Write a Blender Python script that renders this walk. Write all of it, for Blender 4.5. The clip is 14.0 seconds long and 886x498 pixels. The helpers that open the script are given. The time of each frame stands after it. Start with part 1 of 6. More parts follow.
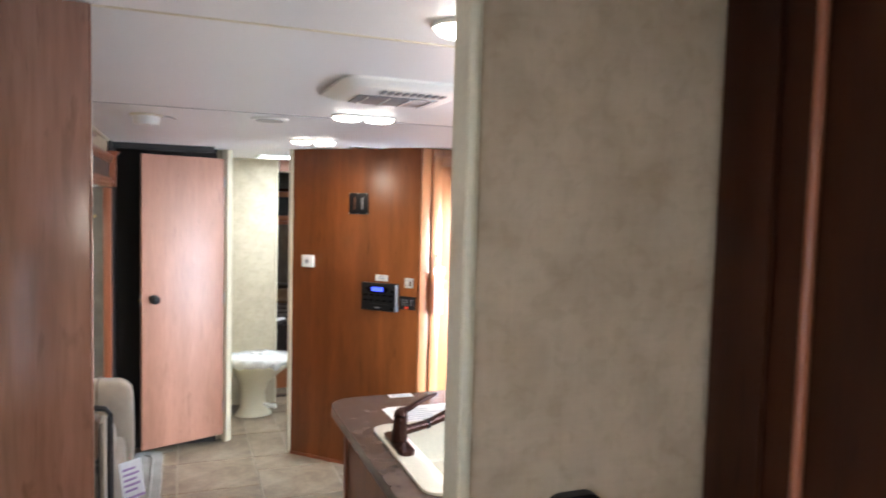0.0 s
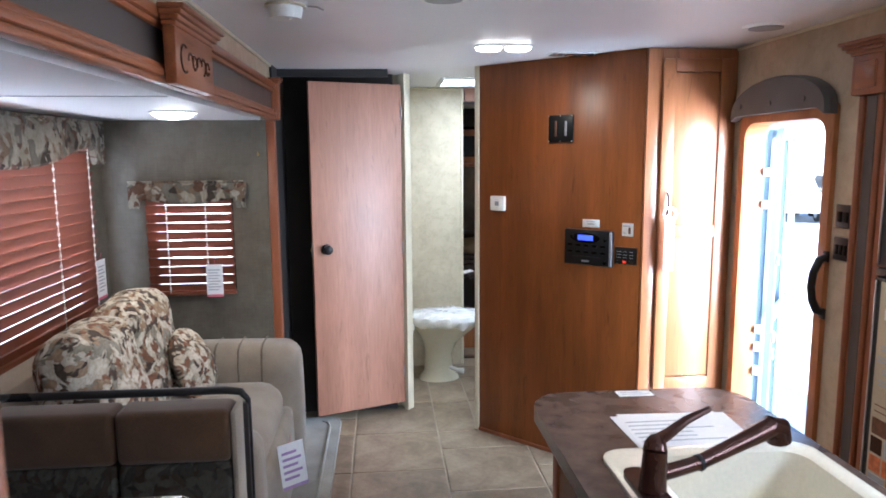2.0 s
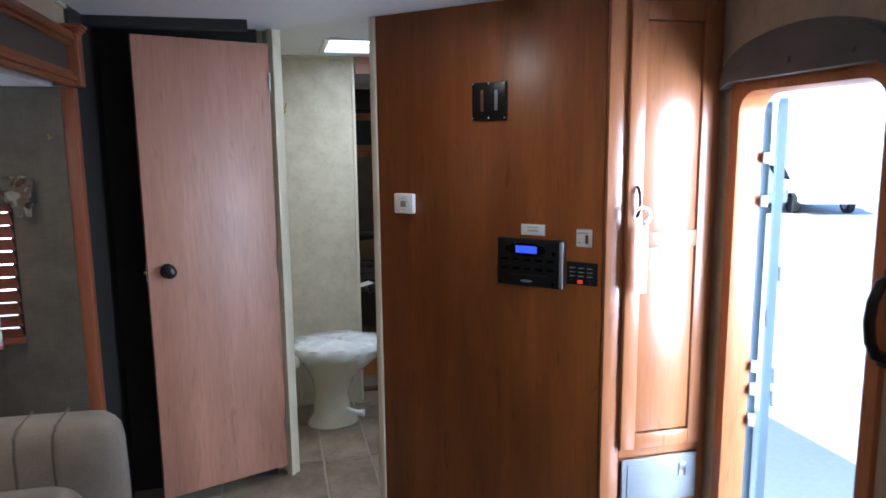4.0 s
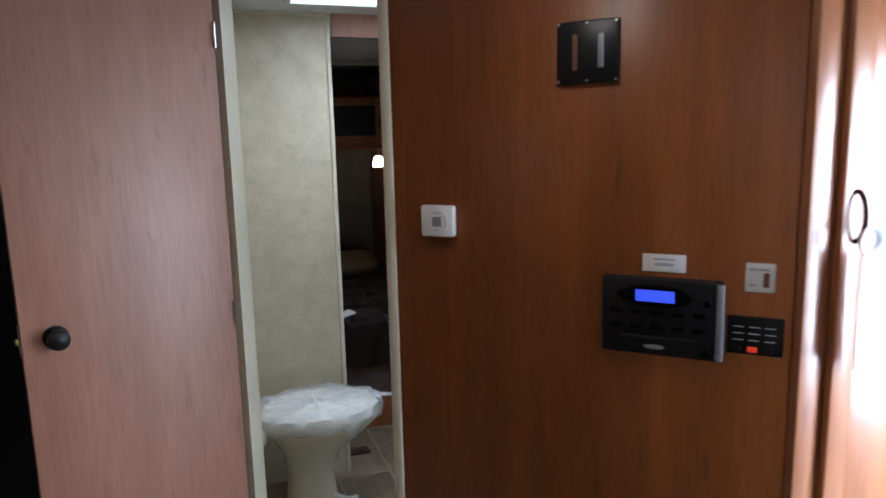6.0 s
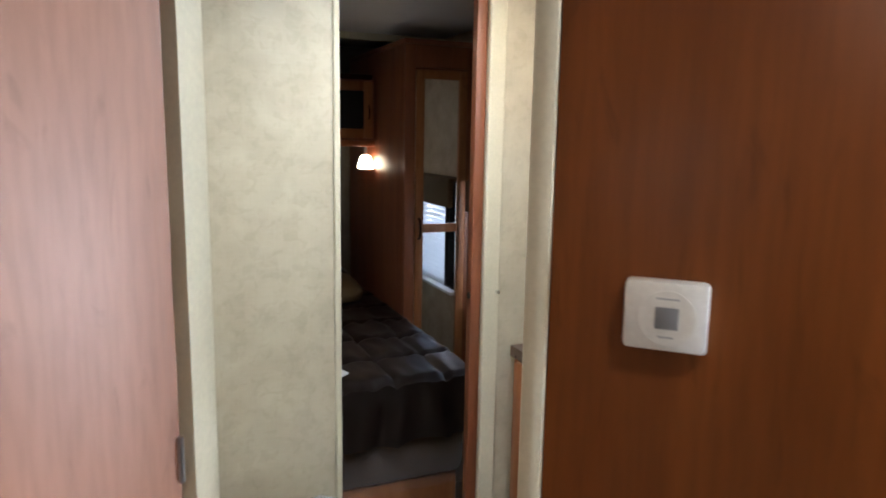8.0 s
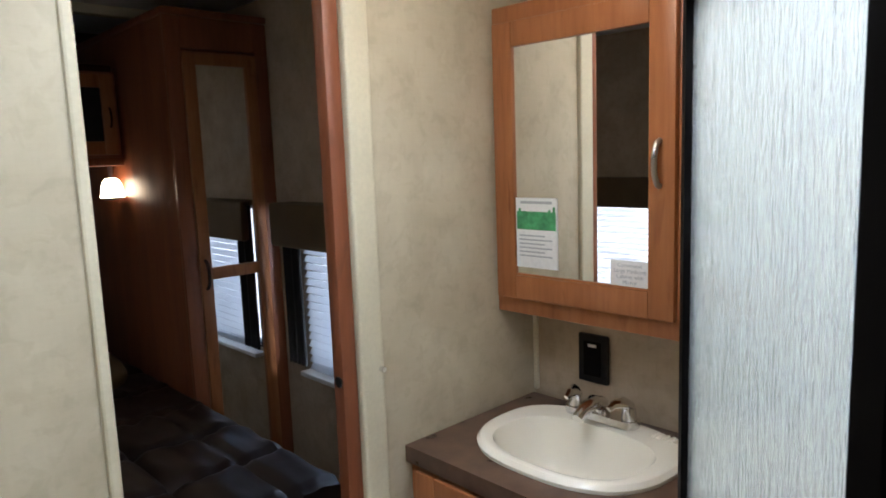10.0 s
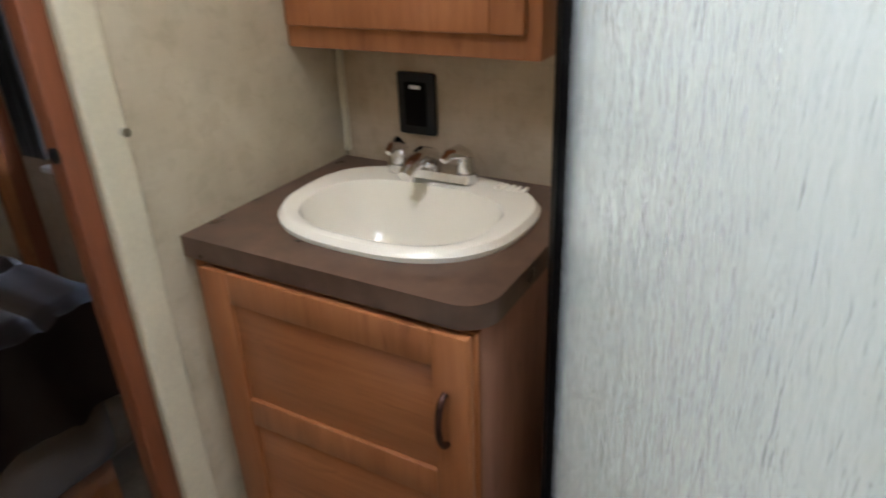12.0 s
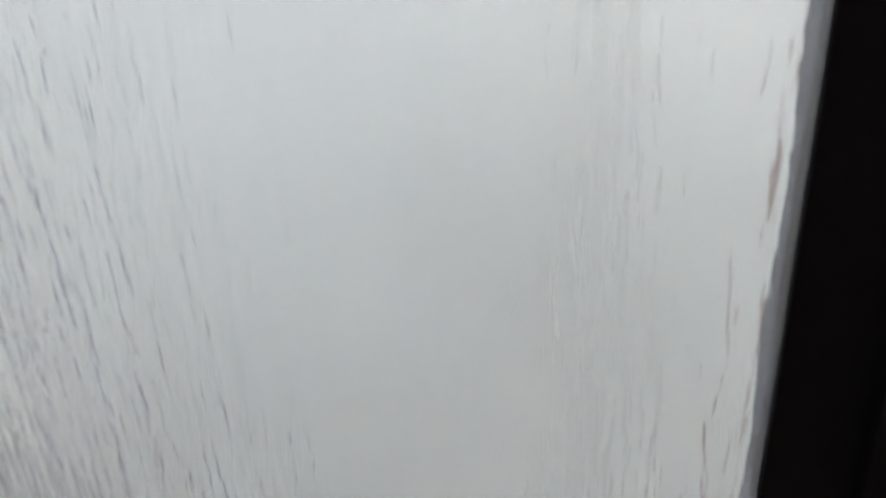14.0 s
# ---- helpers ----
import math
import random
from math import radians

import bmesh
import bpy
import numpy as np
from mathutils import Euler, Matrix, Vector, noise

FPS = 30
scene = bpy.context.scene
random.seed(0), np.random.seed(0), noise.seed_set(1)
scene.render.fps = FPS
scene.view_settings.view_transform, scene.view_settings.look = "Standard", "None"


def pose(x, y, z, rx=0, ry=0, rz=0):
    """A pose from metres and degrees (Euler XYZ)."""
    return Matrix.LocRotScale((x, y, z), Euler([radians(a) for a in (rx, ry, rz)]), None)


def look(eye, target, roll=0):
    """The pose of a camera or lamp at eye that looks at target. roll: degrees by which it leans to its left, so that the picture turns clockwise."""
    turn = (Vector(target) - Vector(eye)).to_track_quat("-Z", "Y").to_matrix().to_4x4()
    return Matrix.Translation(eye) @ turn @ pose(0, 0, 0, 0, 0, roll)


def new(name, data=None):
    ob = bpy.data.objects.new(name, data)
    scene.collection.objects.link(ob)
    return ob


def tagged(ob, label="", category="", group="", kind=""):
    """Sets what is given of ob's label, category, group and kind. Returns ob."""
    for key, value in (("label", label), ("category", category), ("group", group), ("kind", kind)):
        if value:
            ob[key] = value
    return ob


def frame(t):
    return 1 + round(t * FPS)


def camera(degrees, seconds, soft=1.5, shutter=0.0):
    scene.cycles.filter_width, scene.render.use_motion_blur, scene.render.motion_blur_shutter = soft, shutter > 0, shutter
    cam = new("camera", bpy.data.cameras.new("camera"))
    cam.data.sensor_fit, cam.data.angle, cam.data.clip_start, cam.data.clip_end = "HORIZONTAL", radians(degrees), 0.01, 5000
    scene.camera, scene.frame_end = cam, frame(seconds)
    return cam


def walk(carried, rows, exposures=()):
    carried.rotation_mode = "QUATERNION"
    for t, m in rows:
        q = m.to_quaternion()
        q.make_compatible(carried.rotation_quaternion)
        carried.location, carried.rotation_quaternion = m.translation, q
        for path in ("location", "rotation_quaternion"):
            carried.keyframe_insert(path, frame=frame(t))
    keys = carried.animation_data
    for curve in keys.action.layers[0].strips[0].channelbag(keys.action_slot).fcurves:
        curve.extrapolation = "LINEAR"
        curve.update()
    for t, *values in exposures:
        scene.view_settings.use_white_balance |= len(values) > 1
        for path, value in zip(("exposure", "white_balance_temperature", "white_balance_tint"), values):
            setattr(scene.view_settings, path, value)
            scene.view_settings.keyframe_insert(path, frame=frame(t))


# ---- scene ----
cam = camera(66.0, 14.0, soft=1.7, shutter=0.4)
PATH = [
    (0, (-0.085, -0.034, 1.663), (0.627, 1.831, 1.536), 1.5),
    (0.5, (-0.021, 0.142, 1.629), (0.424, 2.085, 1.466), 1.7),
    (1, (-0.018, 0.397, 1.591), (0.299, 2.364, 1.412), 1.2),
    (1.5, (0.009, 0.622, 1.568), (0.254, 2.594, 1.349), -0.2),
    (2, (0.056, 0.807, 1.55), (0.232, 2.78, 1.271), -0.4),
    (2.5, (0.092, 1.027, 1.541), (0.393, 2.988, 1.282), 0.8),
    (3, (0.091, 1.242, 1.533), (0.485, 3.185, 1.266), -0.4),
    (3.2, (0.108, 1.335, 1.52), (0.526, 3.269, 1.228), -0.4),
    (5.5, (0.2, 2.525, 1.504), (0.753, 4.422, 1.193), -1.4),
    (6, (0.152, 2.758, 1.49), (0.767, 4.633, 1.166), -1.4),
    (6.5, (0.087, 2.992, 1.515), (0.718, 4.853, 1.14), -1.8),
    (7, (0.127, 3.259, 1.492), (0.718, 5.132, 1.118), -0.5),
    (7.2, (0.139, 3.339, 1.505), (0.719, 5.217, 1.132), -0.4),
    (9.3, (0.24, 4.455, 1.405), (1.465, 6.027, 1.2), 0.3),
    (9.5, (0.3, 4.499, 1.407), (1.549, 6.047, 1.198), -0.9),
    (10, (0.327, 4.596, 1.415), (1.686, 6.038, 1.142), -2.1),
    (10.5, (0.349, 4.654, 1.373), (1.74, 6.044, 1.004), -2.2),
    (11, (0.383, 4.707, 1.324), (1.773, 6.028, 0.756), -2.4),
    (11.5, (0.471, 4.767, 1.258), (1.885, 5.96, 0.498), -3.1),
    (12, (0.567, 4.814, 1.245), (2.116, 5.724, 0.366), -2.4),
    (12.5, (0.627, 4.778, 1.22), (2.259, 5.428, 0.266), -2.9),
    (13.0, (0.685, 4.808, 1.172), (2.471, 5.008, 0.293), -2.1),
    (13.5, (0.734, 4.875, 1.195), (2.517, 4.386, 0.43), -3.3),
    (14.0, (0.8, 4.89, 1.195), (2.452, 4.041, 0.455), -2.8),
]
EXPOSURES = [(0.0, 2.9, 5700, 10), (1.0, 2.75, 5400, 10), (2.0, 2.6, 5200, 10), (3.0, 2.15, 5100, 10), (5.5, 1.25, 5150, 10), (6.0, 1.4, 5250, 10), (6.5, 1.82, 5600, 10), (7.0, 2.2, 5800, 10), (9.5, 1.8, 5750, 11), (11.0, 1.7, 5750, 12), (12.5, 2.0, 6000, 14), (13.5, 1.8, 6000, 17), (14.0, 1.55, 5950, 19)]
walk(cam, [(t, look(eye, target, roll)) for t, eye, target, roll in PATH], EXPOSURES)

# ---- daylight ----
world = bpy.data.worlds.new("sky")
scene.world = world
world.use_nodes = True
wn = world.node_tree.nodes
sky = wn.new("ShaderNodeTexSky")
sky.sky_type, sky.sun_disc = "NISHITA", False
sky.sun_elevation, sky.sun_rotation = radians(48), radians(-93)
wn["Background"].inputs["Strength"].default_value = 0.15
world.node_tree.links.new(sky.outputs["Color"], wn["Background"].inputs["Color"])
sun = new("sun", bpy.data.lights.new("sun", "SUN"))
sun.data.energy, sun.data.angle, sun.data.color = 4.0, radians(0.5), (1.0, 0.95, 0.88)
sun.matrix_world = look((-6.2, -0.33, 7.1), (0, 0, 0))


def area(name, eye, target, w, h, watts, col=(1, 1, 1)):
    """A window's, lamp's or added fill light, a rectangle at eye that shines at target."""
    ob = new(name, bpy.data.lights.new(name, "AREA"))
    ob.data.shape, ob.data.size, ob.data.size_y, ob.data.energy, ob.data.color = "RECTANGLE", w, h, watts, col
    ob.matrix_world = look(eye, target)
    return ob


LX = -0.50  # inner face of the wall on the slide-out side
DAY = (0.92, 0.96, 1.0)
WARM = (1.0, 0.80, 0.56)
area("bath_skylight_light", (0.635, 5.22, 1.985), (0.66, 5.23, 0), 0.32, 0.36, 0.8, DAY).data.spread = radians(130)
# added lamp that brightens the shower glass from behind, under a closed ceiling
area("shower_fill_light", (1.25, 4.62, 1.985), (1.25, 4.621, 0), 0.36, 0.36, 2.9, DAY)
area("front_window_light", (LX - 0.045, -0.3, 1.45), (1.0, -0.3, 1.45), 1.26, 0.56, 0.1, DAY)
area("entry_daylight", (2.6, 2.2, 1.3), (1.4, 3.75, 1.0), 1.3, 1.8, 105.0, DAY)
# added lamp before a windowless stretch of wall, brightens the kitchen
area("kitchen_fill_light", (1.62, 1.45, 1.45), (0, 1.5, 1.1), 0.9, 0.5, 5.0, DAY)


# ---- materials ----
def nodes_of(name):
    m = bpy.data.materials.new(name)
    m.use_nodes = True
    t = m.node_tree
    return m, t, t.nodes["Principled BSDF"]


def coords(t, scale=(1, 1, 1)):
    c, mp = t.nodes.new("ShaderNodeTexCoord"), t.nodes.new("ShaderNodeMapping")
    mp.inputs["Scale"].default_value = scale
    t.links.new(c.outputs["Object"], mp.inputs["Vector"])
    return mp.outputs["Vector"]


def noise_tex(t, vec, scale, detail=3.0, dist=0.0):
    n = t.nodes.new("ShaderNodeTexNoise")
    n.inputs["Scale"].default_value, n.inputs["Detail"].default_value, n.inputs["Distortion"].default_value = scale, detail, dist
    t.links.new(vec, n.inputs["Vector"])
    return n.outputs["Fac"]


def ramp(t, fac, stops):
    r = t.nodes.new("ShaderNodeValToRGB")
    e = r.color_ramp.elements
    while len(e) < len(stops):
        e.new(0.5)
    for el, (p, c) in zip(e, stops):
        el.position, el.color = p, (*c, 1)
    t.links.new(fac, r.inputs["Fac"])
    return r.outputs["Color"]


def mix(t, kind, fac, a, b):
    x = t.nodes.new("ShaderNodeMix")
    x.data_type, x.blend_type = "RGBA", kind
    x.inputs["Factor"].default_value = fac if isinstance(fac, float) else 0.5
    if not isinstance(fac, float):
        t.links.new(fac, x.inputs["Factor"])
    for s, v in ((x.inputs[6], a), (x.inputs[7], b)):
        if isinstance(v, tuple):
            s.default_value = (*v, 1)
        else:
            t.links.new(v, s)
    return x.outputs[2]


def bump(t, b, height, strength, dist=0.002):
    n = t.nodes.new("ShaderNodeBump")
    n.inputs["Strength"].default_value, n.inputs["Distance"].default_value = strength, dist
    t.links.new(height, n.inputs["Height"])
    t.links.new(n.outputs["Normal"], b.inputs["Normal"])


def surface(name, col, rough=0.5, metal=0.0, vary=0.12, scale=6.0, grain=120.0, relief=0.05, spec=0.5):
    """A mottled surface: large stains and fine grain round one colour, with fine relief."""
    m, t, b = nodes_of(name)
    v = coords(t)
    big, fine = noise_tex(t, v, scale, 4.0), noise_tex(t, v, grain, 2.0)
    lo, hi = tuple(c * (1 - vary) for c in col), tuple(min(1, c * (1 + vary)) for c in col)
    c1 = ramp(t, big, [(0.3, lo), (0.7, hi)])
    t.links.new(mix(t, "MULTIPLY", 0.25, c1, ramp(t, fine, [(0.3, (0.7, 0.7, 0.7)), (0.7, (1, 1, 1))])), b.inputs["Base Color"])
    r = t.nodes.new("ShaderNodeMapRange")
    r.inputs["To Min"].default_value, r.inputs["To Max"].default_value = max(0.02, rough - 0.08), min(1, rough + 0.08)
    t.links.new(big, r.inputs["Value"])
    t.links.new(r.outputs["Result"], b.inputs["Roughness"])
    b.inputs["Metallic"].default_value, b.inputs["Specular IOR Level"].default_value = metal, spec
    if relief:
        bump(t, b, fine, relief)
    return m


def wood(name, dark, light, axis="z", rough=0.3, spec=0.5):
    """Straight-grained veneer: long streaks along one axis, pores and faint mottling."""
    m, t, b = nodes_of(name)
    s = {"x": (0.9, 14, 14), "y": (14, 0.9, 14), "z": (10, 10, 0.9)}[axis]
    v = coords(t, s)
    streak = noise_tex(t, v, 1.0, 5.0, 0.6)
    pore = noise_tex(t, coords(t, tuple(k * 9 for k in s)), 1.0, 2.0)
    mott = noise_tex(t, coords(t, tuple(k ** 0.6 for k in s)), 2.2, 5.0, 0.8)
    mid = tuple((a + c) / 2 for a, c in zip(dark, light))
    c = ramp(t, streak, [(0.25, dark), (0.5, mid), (0.75, light)])
    c = mix(t, "MULTIPLY", 0.35, c, ramp(t, pore, [(0.3, (0.6, 0.55, 0.5)), (0.6, (1, 1, 1))]))
    fleck = noise_tex(t, coords(t, tuple(k * 1.7 + 2.0 for k in s)), 1.0, 6.0, 2.2)
    c = mix(t, "MULTIPLY", 0.55, c, ramp(t, fleck, [(0.26, (0.45, 0.38, 0.33)), (0.40, (1, 1, 1))]))
    c = mix(t, "MULTIPLY", 0.6, c, ramp(t, mott, [(0.3, (0.7, 0.66, 0.62)), (0.7, (1, 1, 1))]))
    t.links.new(c, b.inputs["Base Color"])
    b.inputs["Roughness"].default_value, b.inputs["Specular IOR Level"].default_value = rough, spec
    bump(t, b, pore, 0.06, 0.001)
    return m


def paper_wall(name, lo, hi, rough=0.6, weave_share=0.1):
    """Vinyl wall paper with soft linen mottling."""
    m, t, b = nodes_of(name)
    a = noise_tex(t, coords(t), 9.0, 6.0, 0.4)
    h = noise_tex(t, coords(t, (130, 130, 12)), 1.0, 3.0)
    w = noise_tex(t, coords(t, (14, 14, 150)), 1.0, 3.0)
    spot = noise_tex(t, coords(t), 34.0, 4.0, 0.6)
    c = ramp(t, a, [(0.3, lo), (0.7, hi)])
    c = mix(t, "MULTIPLY", weave_share, c, ramp(t, h, [(0.35, (0.72, 0.70, 0.66)), (0.65, (1, 1, 1))]))
    c = mix(t, "MULTIPLY", weave_share, c, ramp(t, w, [(0.35, (0.72, 0.70, 0.66)), (0.65, (1, 1, 1))]))
    c = mix(t, "MULTIPLY", 0.3, c, ramp(t, spot, [(0.36, (0.74, 0.72, 0.66)), (0.5, (1, 1, 1))]))
    t.links.new(c, b.inputs["Base Color"])
    b.inputs["Roughness"].default_value = rough
    bump(t, b, w, 0.08, 0.001)
    return m


def weave(name, lo, hi, scale=260.0, rough=0.95, rib=0.0):
    m, t, b = nodes_of(name)
    a = noise_tex(t, coords(t), 7.0, 4.0)
    f = noise_tex(t, coords(t, (scale, scale, scale)), 1.0, 2.0)
    c = ramp(t, a, [(0.3, lo), (0.7, hi)])
    t.links.new(mix(t, "MULTIPLY", 0.5, c, ramp(t, f, [(0.3, (0.6, 0.6, 0.6)), (0.7, (1, 1, 1))])), b.inputs["Base Color"])
    b.inputs["Roughness"].default_value = rough
    b.inputs["Sheen Weight"].default_value = 0.25
    bump(t, b, f, 0.35, 0.002)
    return m


def floral(name, scale=13.0, dim=1.0):
    """Upholstery print: overlapping brushed leaves in cream, tan, rust and dark brown."""
    m, t, b = nodes_of(name)
    warp = t.nodes.new("ShaderNodeTexNoise")
    warp.inputs["Scale"].default_value, warp.inputs["Detail"].default_value = 7.0, 3.0
    t.links.new(coords(t), warp.inputs["Vector"])
    tones = ((0.55, 0.50, 0.41), (0.07, 0.048, 0.035), (0.33, 0.235, 0.15), (0.60, 0.56, 0.47), (0.20, 0.095, 0.05), (0.26, 0.245, 0.195))
    layers = []
    for turn, size, order in ((0.5, scale, (0, 1, 2, 3, 4, 5)), (-0.8, scale * 1.5, (3, 5, 4, 0, 1, 2))):
        mp = t.nodes.new("ShaderNodeMapping")
        mp.inputs["Rotation"].default_value, mp.inputs["Scale"].default_value = (turn, 0.3, turn), (1.7, 0.75, 1.0)
        t.links.new(coords(t), mp.inputs["Vector"])
        v2 = mix(t, "LINEAR_LIGHT", 0.16, mp.outputs["Vector"], warp.outputs["Color"])
        vo = t.nodes.new("ShaderNodeTexVoronoi")
        vo.inputs["Scale"].default_value = size
        t.links.new(v2, vo.inputs["Vector"])
        sep = t.nodes.new("ShaderNodeSeparateColor")
        t.links.new(vo.outputs["Color"], sep.inputs["Color"])
        r = t.nodes.new("ShaderNodeValToRGB")
        r.color_ramp.interpolation = "CONSTANT"
        e = r.color_ramp.elements
        while len(e) < 6:
            e.new(0.5)
        for el, p, k in zip(e, (0.0, 0.24, 0.38, 0.54, 0.72, 0.86), order):
            el.position, el.color = p, (*[q * dim for q in tones[k]], 1)
        t.links.new(sep.outputs["Red"], r.inputs["Fac"])
        vein = ramp(t, vo.outputs["Distance"], [(0.0, (0.55, 0.5, 0.45)), (0.16, (1, 1, 1)), (0.7, (0.7, 0.66, 0.6))])
        layers.append(mix(t, "MULTIPLY", 0.8, r.outputs["Color"], vein))
    pick = ramp(t, noise_tex(t, coords(t), scale * 0.8, 3.0, 1.2), [(0.47, (0, 0, 0)), (0.53, (1, 1, 1))])
    c = mix(t, "MIX", pick, layers[0], layers[1])
    brush = noise_tex(t, coords(t, (150, 40, 60)), 1.0, 3.0, 1.0)
    c = mix(t, "MULTIPLY", 0.6, c, ramp(t, brush, [(0.35, (0.6, 0.55, 0.5)), (0.6, (1, 1, 1))]))
    t.links.new(c, b.inputs["Base Color"])
    b.inputs["Roughness"].default_value = 0.95
    bump(t, b, noise_tex(t, coords(t), 300.0), 0.3, 0.002)
    return m


def glow(name, col, strength):
    m, t, b = nodes_of(name)
    b.inputs["Base Color"].default_value = (*col, 1)
    b.inputs["Emission Color"].default_value = (*col, 1)
    b.inputs["Emission Strength"].default_value = strength
    b.inputs["Roughness"].default_value = 0.3
    return m


def rain_glass(name):
    """Obscure shower glass: fine vertical ripples, milky and wet-looking."""
    m, t, b = nodes_of(name)
    a = noise_tex(t, coords(t, (260, 260, 40)), 1.0, 2.0, 0.5)
    c = noise_tex(t, coords(t, (60, 60, 8)), 1.0, 3.0, 0.8)
    h = mix(t, "MIX", 0.62, ramp(t, a, [(0.3, (0, 0, 0)), (0.7, (1, 1, 1))]), ramp(t, c, [(0.3, (0, 0, 0)), (0.7, (1, 1, 1))]))
    b.inputs["Base Color"].default_value = (0.86, 0.93, 0.97, 1)
    b.inputs["Roughness"].default_value = 0.14
    b.inputs["Transmission Weight"].default_value = 0.85
    b.inputs["IOR"].default_value = 1.45
    bump(t, b, h, 0.30, 0.003)
    return m


def clear(name, col=(1, 1, 1), rough=0.0, trans=1.0, ior=1.45):
    m, t, b = nodes_of(name)
    b.inputs["Base Color"].default_value = (*col, 1)
    b.inputs["Roughness"].default_value, b.inputs["Transmission Weight"].default_value, b.inputs["IOR"].default_value = rough, trans, ior
    return m


def film_wrap(name, share):
    """Thin crinkled plastic bag."""
    m, t, b = nodes_of(name)
    f = noise_tex(t, coords(t), 45.0, 5.0, 1.5)
    b.inputs["Base Color"].default_value = (0.85, 0.87, 0.9, 1)
    b.inputs["Roughness"].default_value = 0.18
    b.inputs["Alpha"].default_value = share
    bump(t, b, f, 1.0, 0.01)
    return m


M_wall = paper_wall("beige_vinyl_wallpaper", (0.41, 0.32, 0.215), (0.53, 0.425, 0.30))
M_bath = paper_wall("pale_vinyl_wallpaper", (0.46, 0.40, 0.285), (0.57, 0.51, 0.375), 0.45, 0.07)
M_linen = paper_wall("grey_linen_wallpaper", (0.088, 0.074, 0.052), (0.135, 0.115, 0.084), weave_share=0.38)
M_ceil = surface("white_ceiling_vinyl", (0.74, 0.74, 0.74), 0.45, vary=0.03, scale=2.0, grain=250.0)
M_part = wood("cherry_panel", (0.155, 0.044, 0.0085), (0.275, 0.086, 0.018), rough=0.36, spec=0.38)
M_door = wood("light_cherry_door", (0.335, 0.150, 0.088), (0.44, 0.215, 0.138), rough=0.48, spec=0.6)
M_door.node_tree.nodes["Principled BSDF"].inputs["Coat Weight"].default_value = 0.5
M_door.node_tree.nodes["Principled BSDF"].inputs["Coat Roughness"].default_value = 0.46
# cherry base lightened to make up for the window's weak sheen on it
M_gloss = wood("glossy_cherry_panel", (0.27, 0.125, 0.085), (0.37, 0.185, 0.13), rough=0.24, spec=1.0)
M_gloss.node_tree.nodes["Principled BSDF"].inputs["Coat Weight"].default_value = 1.0
M_gloss.node_tree.nodes["Principled BSDF"].inputs["Coat Roughness"].default_value = 0.2
M_cab = wood("maple_cabinet_wood", (0.30, 0.108, 0.038), (0.44, 0.18, 0.07), rough=0.34, spec=0.3)
M_pantry = wood("varnished_maple", (0.30, 0.108, 0.038), (0.44, 0.18, 0.07), rough=0.3)
M_pantry.node_tree.nodes["Principled BSDF"].inputs["Coat Weight"].default_value = 0.8
M_pantry.node_tree.nodes["Principled BSDF"].inputs["Coat Roughness"].default_value = 0.32
M_cabx = wood("maple_cabinet_wood_along", (0.30, 0.105, 0.036), (0.44, 0.175, 0.065), axis="y", rough=0.3)
M_trim = wood("red_wood_trim", (0.22, 0.07, 0.026), (0.36, 0.125, 0.05), axis="y", rough=0.32)
M_trimz = wood("red_wood_post", (0.18, 0.055, 0.022), (0.32, 0.105, 0.042), rough=0.42)
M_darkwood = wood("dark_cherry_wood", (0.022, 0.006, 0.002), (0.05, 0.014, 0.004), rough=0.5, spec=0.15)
M_cream = surface("cream_vinyl_trim", (0.62, 0.57, 0.42), 0.4, vary=0.05)
M_counter = surface("brown_laminate", (0.090, 0.064, 0.052), 0.22, vary=0.3, scale=18.0, grain=90.0, relief=0.03)
M_vantop = surface("dark_brown_vanity_laminate", (0.105, 0.062, 0.042), 0.3, vary=0.4, scale=16.0, grain=60.0, relief=0.0)
M_sink = surface("cream_acrylic", (0.74, 0.70, 0.58), 0.15, vary=0.03, relief=0.0)
M_porc = surface("white_porcelain", (0.84, 0.81, 0.71), 0.1, vary=0.01, grain=4.0, relief=0.0)
M_bisque = surface("bisque_porcelain", (0.66, 0.62, 0.48), 0.15, vary=0.04, relief=0.0)
M_bronze = surface("oil_rubbed_bronze", (0.055, 0.022, 0.016), 0.2, metal=0.6, vary=0.3, scale=20.0, relief=0.02)
M_chrome = surface("chrome", (0.8, 0.8, 0.82), 0.08, metal=1.0, vary=0.04, relief=0.0)
M_nickel = surface("brushed_steel", (0.5, 0.5, 0.52), 0.3, metal=1.0, vary=0.08)
M_black = surface("black_plastic", (0.008, 0.008, 0.0085), 0.35, vary=0.2, relief=0.03, spec=0.3)
M_blackf = surface("black_frame_metal", (0.0035, 0.003, 0.003), 0.5, vary=0.2, relief=0.02, spec=0.06)
M_fridge = surface("black_fridge_panel", (0.022, 0.023, 0.024), 0.4, vary=0.1, grain=220.0, spec=0.25)
M_grey = surface("grey_plastic", (0.24, 0.25, 0.27), 0.35, vary=0.08)
M_white = surface("white_plastic", (0.78, 0.78, 0.75), 0.35, vary=0.03, relief=0.02)
M_paper = surface("white_paper", (0.80, 0.80, 0.80), 0.7, vary=0.03, relief=0.02)
M_ink = surface("grey_print", (0.42, 0.44, 0.47), 0.8, vary=0.05)
M_pink = surface("pink_print", (0.70, 0.16, 0.24), 0.7, vary=0.1)
M_purple = surface("purple_print", (0.36, 0.24, 0.46), 0.7, vary=0.1)
M_green = surface("green_print", (0.07, 0.30, 0.12), 0.7, vary=0.3, scale=60)
M_orange = surface("orange_print", (0.55, 0.16, 0.05), 0.7, vary=0.4, scale=50)
